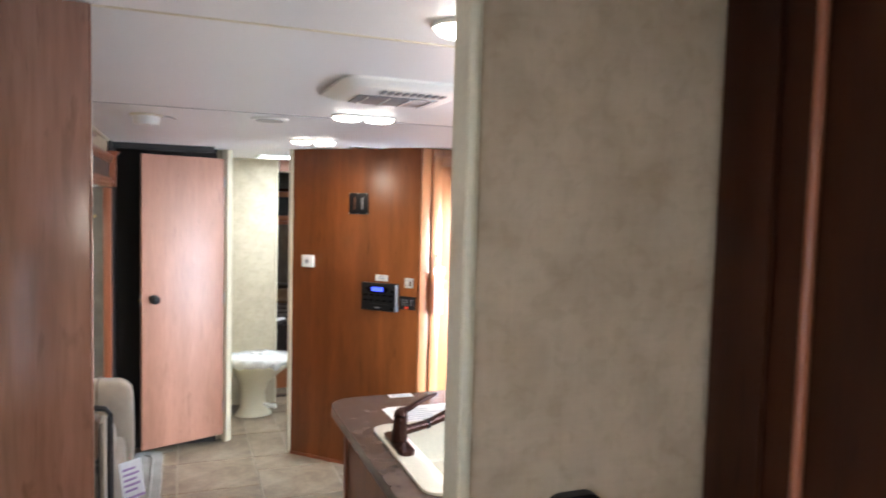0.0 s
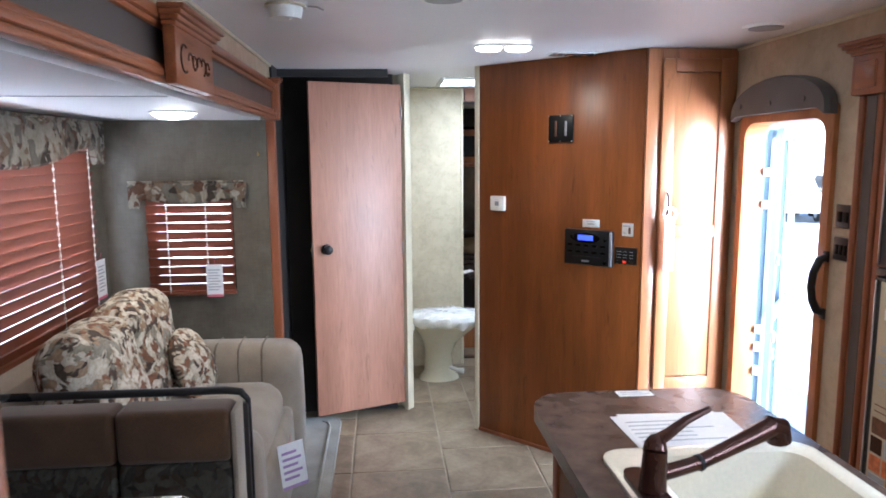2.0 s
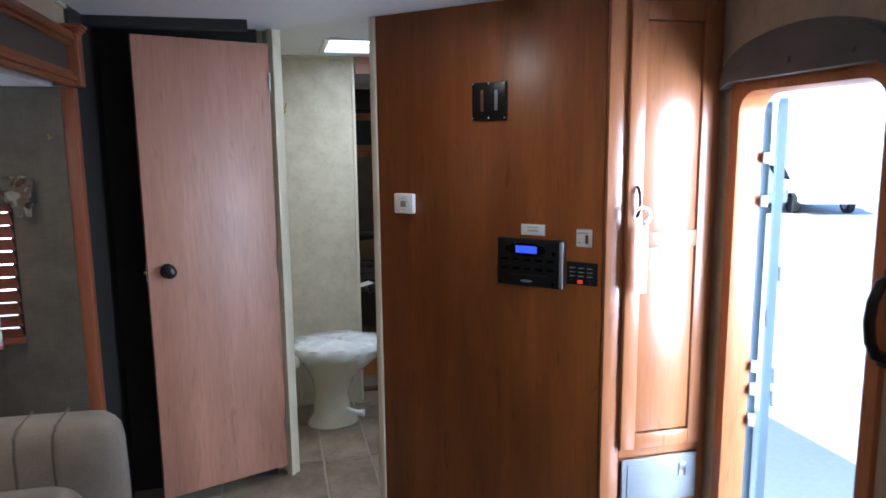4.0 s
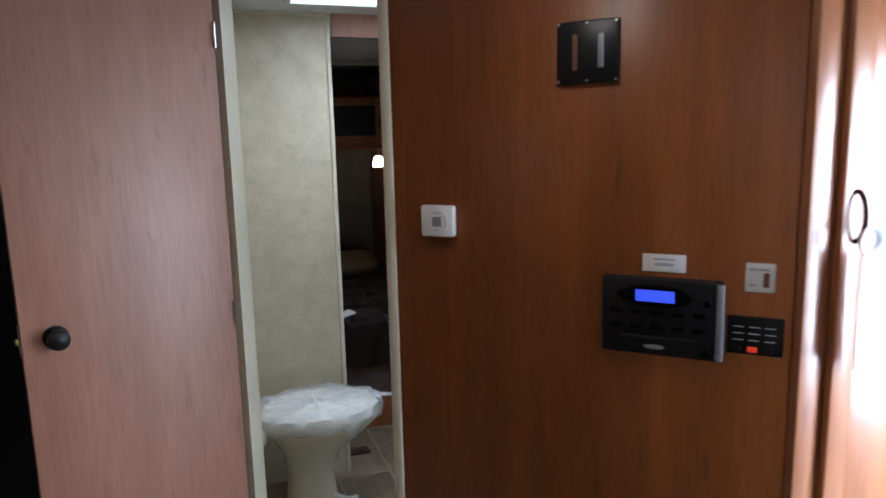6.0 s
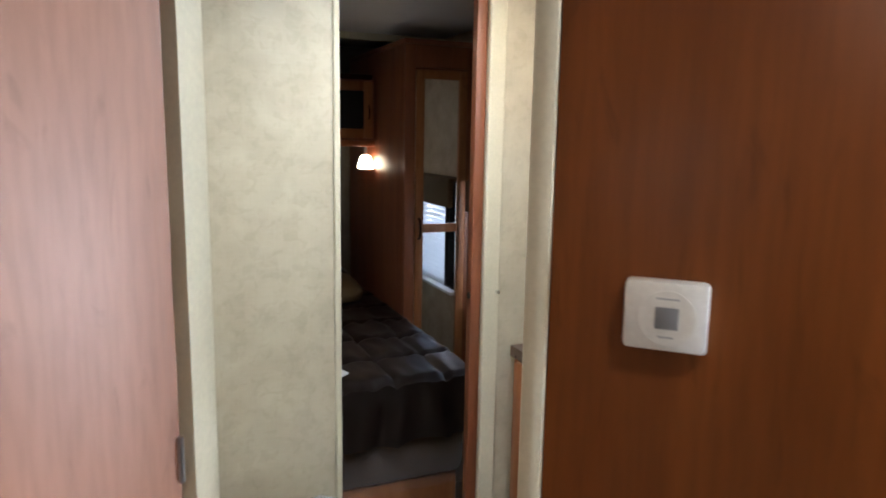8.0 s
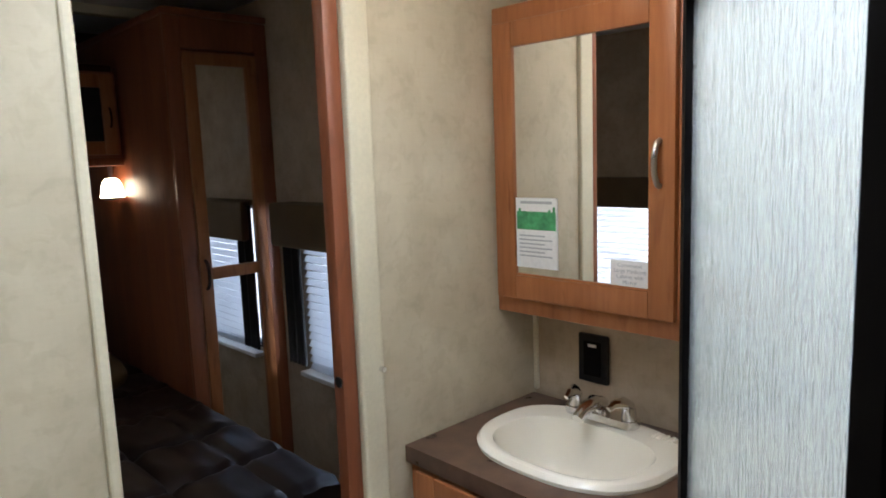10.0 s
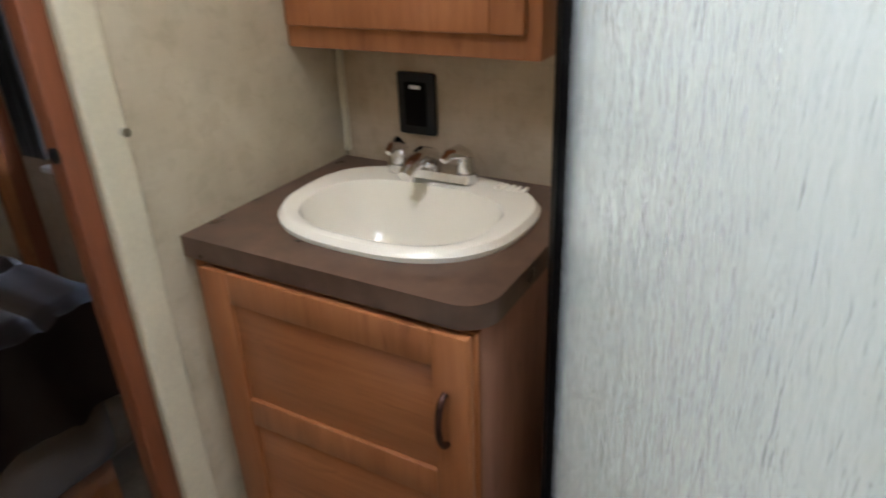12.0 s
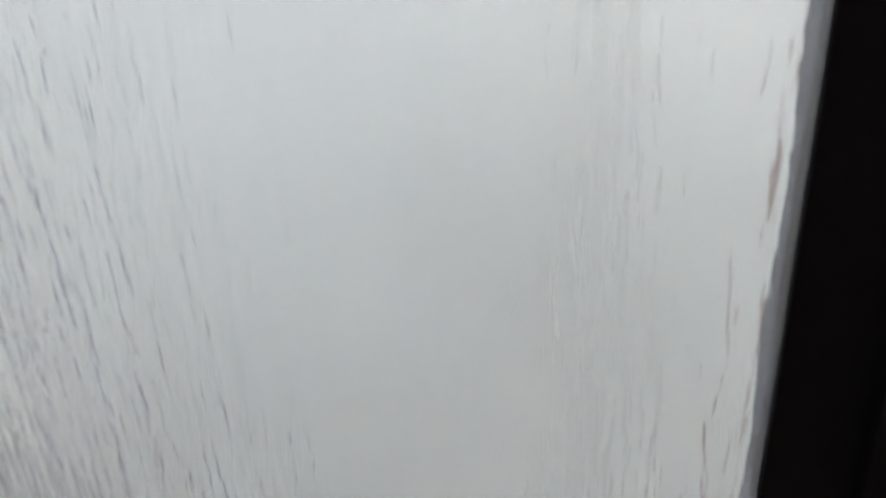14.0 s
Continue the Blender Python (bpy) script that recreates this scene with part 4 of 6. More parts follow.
hang_tag((0, 0, 0), pose(-0.835, 4.298, 0.835), 0.082, 0.165, M_pink, 8, "white paper tag with pink edge on the blind")
hang_tag((0, 0, 0), pose(SX + 0.065, 4.05, 0.88, 0, 0, 90), 0.10, 0.185, M_pink, 8, "white paper tag with pink edge on the wide blind")
hang_tag((0, 0, 0), pose(-0.335, 3.27, 0.29, -12, 0, 38), 0.11, 0.17, M_purple, 5, "white tag with purple print hanging from the sofa")


# ---- sofa ----
def sofa():
    t = thing("sofa", (-0.85, 3.5, 0), "tan corduroy sofa with leaf-print back cushions", "sofa")
    y0, y1 = 2.86, 4.13
    part("base", bx(start(), (-1.24, y0 + 0.02, 0.0), (-0.385, y1 - 0.02, 0.27), 0.03), M_tan, t)
    part("seat_cushion", cushion(start(), (-1.10, 3.02, 0.26), (-0.41, 3.915, 0.53), 0.012, 14), M_tan, t)
    part("front_roll", cushion(start(), (-0.48, 3.02, 0.04), (-0.365, 3.915, 0.40), 0.012, 8), M_tan, t)
    for ya, yb in ((3.91, y1), (y0, 3.02)):
        arm = part("arm", cushion(start(), (-1.2, ya, 0.02), (-0.345, yb, 0.668), 0.010, 14), M_tan, t)
        for k in range(5):
            x = -0.93 + 0.105 * k
            part("channel_seam", tube(start(), [(x, ya - 0.004, 0.50), (x, ya - 0.006, 0.60), (x, ya + 0.008, 0.655), (x, ya + 0.04, 0.673), (x, yb - 0.04, 0.673)], 0.005, 6), M_seam, arm)
    for a, b, h in ((3.47, 3.93, 0.49), (3.02, 3.47, 0.47)):
        bm = cushion(start(), (-0.10, a, 0.0), (0.10, b, h), 0.022, 16)
        for v in bm.verts:
            v.co.x += 0.016 * noise.noise(v.co * 8)
            v.co.z += 0.014 * noise.noise(v.co * 6 + Vector((3, 0, 0)))
        bmesh.ops.transform(bm, matrix=pose(-0.92, 0, 0.48, 0, -11, 0), verts=bm.verts)
        part("back_cushion", bm, M_floral, t, "leaf-print back cushion")
    part("back_frame", bx(start(), (-1.30, y0 + 0.02, 0.05), (-1.16, y1 - 0.02, 0.80), 0.04), M_tan, t)


sofa()
bm = cushion(start(), (-0.04, -0.13, -0.13), (0.04, 0.13, 0.13), 0.05, 10)
bmesh.ops.transform(bm, matrix=pose(-0.78, 3.78, 0.63, 8, -20, 0), verts=bm.verts)
solo("throw_pillow", bm, M_floral, "square leaf-print throw pillow leaning on the sofa", "pillow")


# ---- dinette ----
def booth():
    t = thing("dinette_bench", (-0.8, 2.5, 0), "dinette bench with brown suede cushions and black vinyl rail", "bench")
    yb, xr = 2.73, -0.345
    part("back_panel", bx(start(), (SX + 0.02, yb - 0.03, 0), (xr + 0.012, yb, 0.852), 0.006), M_vinyl, t)
    part("top_rail", tube(start(), [(SX + 0.03, yb - 0.014, 0.888), (xr - 0.05, yb - 0.014, 0.888), (xr - 0.008, yb - 0.014, 0.882), (xr + 0.010, yb - 0.014, 0.858), (xr + 0.013, yb - 0.014, 0.80), (xr + 0.013, yb - 0.014, 0.36)], [0.012, 0.012, 0.011, 0.008, 0.006, 0.005], 12), M_vinyl, t, "black vinyl padded rail")
    for a, b in ((-0.66, xr - 0.016), (-0.99, -0.663), (-1.305, -0.993)):
        part("back_cushion", bx(start(), (a, yb - 0.14, 0.727), (b, yb - 0.031, 0.876), 0.02, 4), M_suede, t)
        part("lumbar_cushion", bx(start(), (a, yb - 0.138, 0.47), (b, yb - 0.031, 0.726), 0.018, 4), M_floralshade, t, "dark leaf-print lower cushion, dimmed further for shade")
    part("side_gusset", bx(start(), (xr - 0.0155, yb - 0.132, 0.475), (xr, yb - 0.032, 0.868), 0.007), M_tan, t, "tan fabric side strip")
    part("seat_cushion", cushion(start(), (SX + 0.03, yb - 0.60, 0.36), (xr - 0.01, yb - 0.06, 0.485), 0.012, 10), M_tan, t)
    part("plinth", bx(start(), (SX + 0.03, yb - 0.56, 0), (xr - 0.03, yb - 0.04, 0.36), 0.006), M_cab, t)


booth()
t = thing("dinette_table", (-0.9, 2.0, 0), "dark laminate dinette table with a grey edge", "table")
part("tabletop", prism(start(), rounded(SX + 0.02, 1.62, -0.40, 2.39, 0.05, 6, (1, 0, 0, 1)), 0.705, 0.745), M_counter, t)
part("edge_band", prism(start(), rounded(SX + 0.02, 1.617, -0.397, 2.393, 0.05, 6, (1, 0, 0, 1)), 0.71, 0.741), M_grey, t, "grey metal edge band")
part("pedestal", rod(start(), (-0.85, 2.0, 0.01), (-0.85, 2.0, 0.705), 0.035), M_nickel, t)
part("foot", rod(start(), (-0.85, 2.0, 0), (-0.85, 2.0, 0.02), 0.11, 0.09), M_nickel, t)
t = thing("paper_slip", (-0.45, 2.33, 0.745), "small white card on the dinette table", "paper")
part("card", bx(start(), (-0.475, 2.285, 0.7455), (-0.43, 2.375, 0.751), 0.001), M_paper, t)
bars(t, M_ink, [((-0.465, 2.30 + 0.02 * k, 0.7511), (-0.44, 2.308 + 0.02 * k, 0.7516)) for k in range(3)])

# carpet runner along the slide-out
bm = start()
prism(bm, rounded(-0.45, 2.2, -0.205, 4.70, 0.06, 6, (1, 0, 0, 0)), -0.003, 0.012)
t = thing("carpet_runner", (-0.33, 3.5, 0), "grey carpet strip along the slide-out floor", "carpet")
part("carpet_sheet", bm, M_carpet, t)
part("ridge", tube(start(), [(-0.262, 2.2, 0.012), (-0.262, 4.55, 0.012), (-0.275, 4.61, 0.011), (-0.31, 4.64, 0.011)], 0.008, 8), M_carpet, t)
part("edge_binding", tube(start(), [(-0.208, 2.2, 0.006), (-0.208, 4.62, 0.006), (-0.228, 4.68, 0.006), (-0.28, 4.697, 0.006)], 0.007, 8), M_carpet, t)
struct("slideout_floor", bx(start(), (SX, 1.30, -0.003), (-0.45, 4.36, 0.014)), M_carpet)


# ---- kitchen island ----
def island():
    t = thing("kitchen_island", (0.7, 1.7, 0), "cherry wood kitchen island base", "cabinet")
    part("carcass", bx(start(), (0.50, 0.90, 0.08), (0.945, 2.40, 0.72), 0.004), M_part, t)
    part("side_board", bx(start(), (0.485, 0.872, 0.08), (0.499, 2.385, 0.861), 0.003), M_part, t)
    part("side_board", bx(start(), (0.946, 0.872, 0.08), (0.962, 2.385, 0.861), 0.003), M_part, t)
    part("end_board", bx(start(), (0.50, 2.401, 0.08), (0.945, 2.42, 0.861), 0.003), M_part, t)
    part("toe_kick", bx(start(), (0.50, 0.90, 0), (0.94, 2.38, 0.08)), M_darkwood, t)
    part("corner_post", bx(start(), (0.478, 2.386, 0.0), (0.515, 2.428, 0.861), 0.006), M_trimz, t)
    part("corner_post", bx(start(), (0.935, 2.386, 0.0), (0.972, 2.428, 0.861), 0.006), M_trimz, t)
    c = thing("countertop", (0.7, 1.7, 0.86), "dark brown laminate countertop with rounded corners", "countertop")
    hole = rounded(0.545, 1.63, 0.955, 2.145, 0.05, 5)
    outer = rounded(0.437, 0.872, 1.018, 2.562, 0.11, 10, (1, 1, 0, 0))
    bm = start()
    for z in (0.862, 0.90):
        loops = []
        for loop in (outer, hole):
            vs = [bm.verts.new((x, y, z)) for x, y in loop]
            loops.append([bm.edges.new((vs[i], vs[(i + 1) % len(vs)])) for i in range(len(vs))])
        bmesh.ops.triangle_fill(bm, edges=loops[0] + loops[1], use_beauty=True)
    bm.verts.ensure_lookup_table()
    n1, n2 = len(outer), len(hole)
    half = n1 + n2
    vs = list(bm.verts)
    for o, n in ((0, n1), (n1, n2)):
        for i in range(n):
            j = (i + 1) % n
            bm.faces.new((vs[o + i], vs[o + j], vs[half + o + j], vs[half + o + i]))
    part("slab", bm, M_counter, c)
    return t


island()


def kitchen_sink():
    t = thing("kitchen_sink", (0.75, 1.9, 0.9), "cream acrylic drop-in kitchen sink", "sink")
    rings = []
    for d, z, r in ((0.0, 0.9008, 0.05), (0.0, 0.908, 0.05), (0.008, 0.912, 0.045), (0.030, 0.912, 0.04), (0.040, 0.905, 0.05), (0.052, 0.80, 0.05), (0.075, 0.735, 0.05), (0.10, 0.728, 0.04)):
        dl = d + (0.05 if d > 0.02 else 0.0)
        rings.append([(x, y, z) for x, y in rounded(0.512 + dl, 1.595 + d, 0.985 - d, 2.18 - d, r, 6)])
    bm = start()
    ring_loft(bm, rings, caps=False)
    bm.faces.new([bm.verts.new(p) for p in rings[-1]])
    bmesh.ops.remove_doubles(bm, verts=bm.verts, dist=1e-5)
    part("basin", bm, M_sink, t)
    part("divider", bx(start(), (0.60, 1.845, 0.74), (0.935, 1.875, 0.895), 0.012), M_sink, t)
    part("drain", rod(start(), (0.77, 2.0, 0.7285), (0.77, 2.0, 0.732), 0.035), M_chrome, t)


kitchen_sink()


def kitchen_faucet():
    t = thing("kitchen_faucet", (0.548, 1.95, 0.912), "dark bronze kitchen faucet with a pull-out spout", "faucet")
    bm = prism(start(), rounded(0.520, 1.86, 0.572, 2.06, 0.024, 6), 0.9125, 0.925)
    part("deck_plate", bm, M_bronze, t)
    bx0, by0 = 0.548, 1.965
    part("body", rod(start(), (bx0, by0, 0.9252), (bx0 + 0.006, by0 + 0.006, 1.0), 0.026, 0.022, 20), M_bronze, t)
    part("cap", tube(start(), [(bx0 + 0.005, by0 + 0.005, 0.998), (bx0 + 0.008, by0 + 0.012, 1.012), (bx0 + 0.012, by0 + 0.02, 1.019)], [0.023, 0.02, 0.012], 16), M_bronze, t)
    part("lever", tube(start(), [(bx0 + 0.01, by0 + 0.016, 1.012), (bx0 + 0.05, by0 + 0.05, 1.012), (bx0 + 0.10, by0 + 0.085, 1.022), (bx0 + 0.165, by0 + 0.12, 1.03)], [0.013, 0.011, 0.009, 0.007], 12, 0.6), M_bronze, t)
    sp = part("spout", tube(start(), [(bx0 + 0.012, by0, 0.955), (bx0 + 0.10, by0 + 0.024, 0.962), (bx0 + 0.20, by0 + 0.055, 0.985), (bx0 + 0.275, by0 + 0.08, 1.003)], [0.015, 0.014, 0.0165, 0.021], 16), M_bronze, t)
    part("collar_ring", tube(start(), [(bx0 + 0.098, by0 + 0.0235, 0.9617), (bx0 + 0.104, by0 + 0.025, 0.963)], 0.0165, 16), M_black, sp)
    part("spray_head", tube(start(), [(bx0 + 0.268, by0 + 0.078, 1.006), (bx0 + 0.292, by0 + 0.085, 0.998), (bx0 + 0.298, by0 + 0.087, 0.97)], [0.0205, 0.025, 0.024], 16), M_bronze, sp)


kitchen_faucet()
t = thing("paper_sheet", (0.72, 2.28, 0.9), "printed white sheets lying on the countertop", "paper")
for k, (r, dx) in enumerate(((2, 0.0), (-3, 0.012))):
    bm = start()
    bx(bm, (-0.135, -0.10, 0), (0.135, 0.095, 0.0008))
    bmesh.ops.transform(bm, matrix=pose(0.745 + dx, 2.285, 0.9006 + 0.001 * k, 0, 0, r), verts=bm.verts)
    part("sheet", bm, M_paper, t, smooth=False)
bars(t, M_ink, [((0.63, 2.22 + 0.022 * k, 0.9027), (0.63 + (0.14 if k % 3 else 0.2), 2.226 + 0.022 * k, 0.9030)) for k in range(6)])
t = thing("sticker_label", (0.72, 2.53, 0.9), "small white label at the counter's edge", "label")
part("card", bx(start(), (0.68, 2.51, 0.9004), (0.775, 2.55, 0.902)), M_paper, t)
bars(t, M_ink, [((0.69, 2.52, 0.9021), (0.765, 2.524, 0.9024)), ((0.69, 2.533, 0.9021), (0.75, 2.537, 0.9024))])

# ---- entry door ----
def entry():
    t = thing("door_frame", (RX, 3.39, 0), "wood-trimmed entry door frame with rounded corners", "door frame")
    t["kind"] = "structure"
    m = pose(RX, 3.39, 0, 0, 0, -90)
    w, h = 0.272, 1.665
    def loop(wd, ht, r, y):
        pts = [(wd, y, 0.0)] + [(wd - r + r * math.cos(radians(a)), y, ht - r + r * math.sin(radians(a))) for a in range(0, 91, 15)]
        pts += [(-wd + r + r * math.cos(radians(a)), y, ht - r + r * math.sin(radians(a))) for a in range(90, 181, 15)] + [(-wd, y, 0.0)]
        return pts
    bm = start()
    rings = list(zip(*[loop(w + 0.045, h + 0.05, 0.02, -0.001), loop(w + 0.042, h + 0.047, 0.02, -0.018), loop(w, h, 0.07, -0.018), loop(w - 0.006, h - 0.006, 0.07, 0.004), loop(w - 0.006, h - 0.006, 0.07, 0.07), loop(w + 0.002, h + 0.002, 0.07, 0.07)]))
    ring_loft(bm, rings, close=False)
    bmesh.ops.transform(bm, matrix=m, verts=bm.verts)
    part("casing", bm, M_cab, t)
    part("threshold", bx(start(), (RX - 0.02, 3.11, -0.003), (RX + 0.07, 3.67, 0.012), 0.003), M_nickel, t)
    # padded arch over the opening
    a = thing("arch_hood", (RX, 3.40, 1.70), "charcoal padded arch over the entry door", "valance")
    bm = start()
    n = 24
    front = [(0.33 * math.cos(math.pi * k / n), 1.70 + 0.135 * math.sin(math.pi * k / n) ** 0.9) for k in range(n + 1)]
    poly = front + [(-0.33, 1.675), (-0.285, 1.695), (0.285, 1.70), (0.33, 1.675)]
    ring_loft(bm, [[(x, y, z) for x, z in [(p[0] * s, 1.70 + (p[1] - 1.70) * s) for p in poly]] for y, s in ((-0.019, 1.0), (-0.05, 1.0), (-0.062, 0.96))])
    bmesh.ops.transform(bm, matrix=m, verts=bm.verts)
    part("pad", bm, M_hood, a)
    for s in (-0.24, -0.02, 0.2):
        bm = rod(start(), (s, -0.062, 1.735), (s, -0.067, 1.735), 0.011, seg=14)
        bmesh.ops.transform(bm, matrix=m, verts=bm.verts)
        part("button", bm, M_hood, a)
    # the open leaf, swung outward on its far hinges
    d = thing("door_2", (1.72, 3.66, 0), "white enamelled entry door standing open outward", "door")
    d["kind"] = "structure"
    hm = pose(1.715, 3.655, 0, 0, 0, 51)
    bm = start()
    rings = [[(x, y, z) for x, z in rounded(0, 0.0, 0.60, 1.66, 0.07, 5)] for y in (0.0, 0.038)]
    ring_loft(bm, rings)
    bmesh.ops.transform(bm, matrix=hm, verts=bm.verts)
    leaf = part("door_leaf", bm, M_alushade, d)
    def ring(o0, o1, r0, r1, ya, yb):
        """A rounded frame between two outlines, between depths ya and yb."""
        a = rounded(o0[0], o0[1], o0[2], o0[3], r0, 5)
        b = rounded(o1[0], o1[1], o1[2], o1[3], r1, 5)
        bm = start()
        ring_loft(bm, [[(a[k][0], ya, a[k][1]), (a[k][0], yb, a[k][1]), (b[k][0], yb, b[k][1]), (b[k][0], ya, b[k][1])] for k in range(len(a))] + [[(a[0][0], ya, a[0][1]), (a[0][0], yb, a[0][1]), (b[0][0], yb, b[0][1]), (b[0][0], ya, b[0][1])]], caps=False)
        bmesh.ops.transform(bm, matrix=hm, verts=bm.verts)
        return bm
    part("inner_frame", ring((0.02, 0.02, 0.58, 1.64), (0.06, 0.06, 0.54, 1.60), 0.07, 0.04, -0.02, -0.0005), M_alushade, leaf)
    part("screen_frame", ring((0.0, 0.01, 0.56, 1.65), (0.045, 0.055, 0.515, 1.605), 0.08, 0.045, -0.065, -0.04), M_alushade, d, "pale screen door frame")
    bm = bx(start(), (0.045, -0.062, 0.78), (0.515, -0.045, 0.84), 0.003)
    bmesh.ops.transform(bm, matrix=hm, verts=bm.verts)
    part("screen_rail", bm, M_alushade, d)
    for z in (0.62, 0.70, 1.05):
        bm = bx(start(), (0.006, -0.078, z), (0.04, -0.066, z + 0.05), 0.004)
        bmesh.ops.transform(bm, matrix=hm, verts=bm.verts)
        part("latch", bm, M_grey, d)
    for z in (0.02, 0.55, 0.66, 0.74, 1.30, 1.44):
        bm = bx(start(), (-0.02, -0.022, z), (0.02, 0.0, z + 0.035), 0.003)
        bmesh.ops.transform(bm, matrix=hm, verts=bm.verts)
        part("hinge", bm, M_white, d)


entry()
RWALL = pose(RX, 0, 0, 0, 0, -90)   # across the wall: minus y; out of the wall: minus y of the frame
for z0, z1, n in ((1.285, 1.366, 2), (1.172, 1.252, 3)):
    t = switch_plate("switch_panel", "black rounded switch plate beside the entry door", -3.045, -2.955, z0, z1, M_black, [(-3.03 + 0.066 / n * k, -3.03 + 0.066 / n * k + 0.045 / n, z0 + 0.02, z1 - 0.025, M_blackf) for k in range(n)], RWALL)
t = thing("grab_handle", (RX, 3.055, 1.08), "black curved grab handle beside the entry door", "handle")
part("grip", tube(start(), [(RX - 0.022, 3.062, 1.175), (RX - 0.045, 3.064, 1.165), (RX - 0.062, 3.068, 1.12), (RX - 0.066, 3.07, 1.07), (RX - 0.06, 3.068, 1.02), (RX - 0.045, 3.064, 0.985), (RX - 0.022, 3.062, 0.975)], [0.014, 0.015, 0.014, 0.014, 0.014, 0.015, 0.014], 12), M_black, t)
for z in (1.178, 0.972):
    part("foot", bx(start(), (RX - 0.026, 3.046, z - 0.02), (RX - 0.019, 3.078, z + 0.02), 0.003), M_black, t)


# ---- refrigerator with its surround ----
def fridge():
    s = thing("fridge_surround", (RX, 2.4, 0), "red wood columns and header framing the refrigerator", "cabinet trim")
    xf = 1.595
    part("column", bx(start(), (xf, 2.80, 0), (RX - 0.001, 2.915, 1.72), 0.004), M_trimz, s)
    for y in (2.808, 2.893):
        part("column_bead", rod(start(), (xf - 0.004, y + 0.006, 0), (xf - 0.004, y + 0.006, 1.72), 0.01, seg=12), M_trimz, s)
    part("column_inlay", bx(start(), (xf - 0.004, 2.834, 0), (xf - 0.0005, 2.876, 1.72)), M_panel, s, "dark inlay")
    cap = part("capital", bx(start(), (xf - 0.03, 2.785, 1.722), (RX - 0.002, 2.925, 1.845), 0.004), M_trimz, s)
    part("capital_panel", bx(start(), (xf - 0.037, 2.81, 1.742), (xf - 0.0302, 2.90, 1.825), 0.004), M_trim, cap)
    for k in range(4):
        part("cornice", bx(start(), (xf - 0.036 - 0.01 * k, 2.78 - 0.008 * k, 1.845 + 0.011 * k), (RX - 0.002, 2.93 + 0.008 * k, 1.8562 + 0.011 * k), 0.003), M_trim, cap)
    part("header_band", bx(start(), (xf, 1.9, 1.70), (RX - 0.002, 2.785, 1.87)), M_panel, s, "dark band")
    for z0, z1 in ((1.70, 1.725), (1.725, 1.745), (1.84, 1.86), (1.86, 1.885)):
        part("header_moulding", bx(start(), (xf - 0.022, 1.9, z0), (xf - 0.0005, 2.784, z1 - 0.0005), 0.006), M_trim, s)
    part("jamb", bx(start(), (xf - 0.006, 2.762, 0), (RX - 0.002, 2.798, 1.70), 0.004), M_trimz, s)
    f = thing("refrigerator", (RX, 2.42, 0), "black two-door refrigerator with a poster on it", "refrigerator")
    part("cabinet", bx(start(), (xf + 0.012, 2.08, 0.02), (RX - 0.002, 2.76, 1.698)), M_black, f)
    part("top_grille", bx(start(), (xf - 0.008, 2.085, 1.63), (xf + 0.0115, 2.755, 1.695), 0.004), M_grey, f)
    for z0, z1 in ((1.195, 1.615), (0.08, 1.165)):
        d = part("door", bx(start(), (xf - 0.03, 2.10, z0), (xf + 0.011, 2.752, z1), 0.008), M_fridge, f)
        part("door_edge", bx(start(), (xf - 0.034, 2.735, z0 + 0.01), (xf - 0.0302, 2.742, z1 - 0.01), 0.002), M_nickel, d, "bright metal edge strip")
    part("hinge_bar", bx(start(), (xf - 0.024, 2.10, 1.168), (xf + 0.0115, 2.755, 1.192), 0.003), M_black, f)
    p = thing("poster", (xf - 0.032, 2.45, 0.5), "cream sales poster with pictures taped to the refrigerator", "poster")
    xp = xf - 0.0318
    part("sheet", bx(start(), (xp - 0.0015, 2.14, 0.42), (xp, 2.715, 1.155)), M_poster, p, smooth=False)
    xq = xp - 0.0016
    for k in range(8):
        y = 2.69 - 0.062 * k
        bm = bx(start(), (xq - 0.001, y - 0.046, 1.088), (xq, y - 0.034, 1.130))
        bx(bm, (xq - 0.001, y - 0.034, 1.088), (xq, y - 0.008, 1.097))
        bx(bm, (xq - 0.001, y - 0.034, 1.120), (xq, y - 0.010, 1.130))
        part("heading_shape", bm, M_brownink, p, smooth=False)
    for k in range(4):
        y = 2.69 - 0.135 * k
        part("picture", bx(start(), (xq - 0.001, y - 0.10, 1.042), (xq, y, 1.074)), M_white, p, smooth=False)
        part("picture_shape", bx(start(), (xq - 0.0016, y - 0.085, 1.046), (xq - 0.0011, y - 0.02, 1.058)), M_ink, p, smooth=False)
    bars(p, M_ink, [((xq - 0.001, 2.705 - 0.012 * (k % 3) - 0.118 * i - 0.095 - 0.01 * ((i + k) % 2), 0.80 + 0.036 * k + 0.011 * r), (xq, 2.705 - 0.012 * (k % 3) - 0.118 * i, 0.806 + 0.036 * k + 0.011 * r)) for i in range(4) for k in range(6) for r in range(2) if (i + k) % 5])
    bars(p, M_brownink, [((xq - 0.001, 2.56, 0.772), (xq, 2.70, 0.775)), ((xq - 0.001, 2.60, 0.752), (xq, 2.70, 0.755))])
    rng = random.Random(3)
    for row in range(5):
        y = 2.705
        while y > 2.24:
            w = rng.choice((0.055, 0.075, 0.11))
            part("picture", bx(start(), (xq - 0.001, y - w + 0.007, 0.44 + 0.06 * row), (xq, y, 0.44 + 0.06 * row + 0.052)), rng.choice((M_brownink, M_orange, M_ink, M_brownink, M_darkwood, M_suede)), p, smooth=False)
            y -= w


fridge()

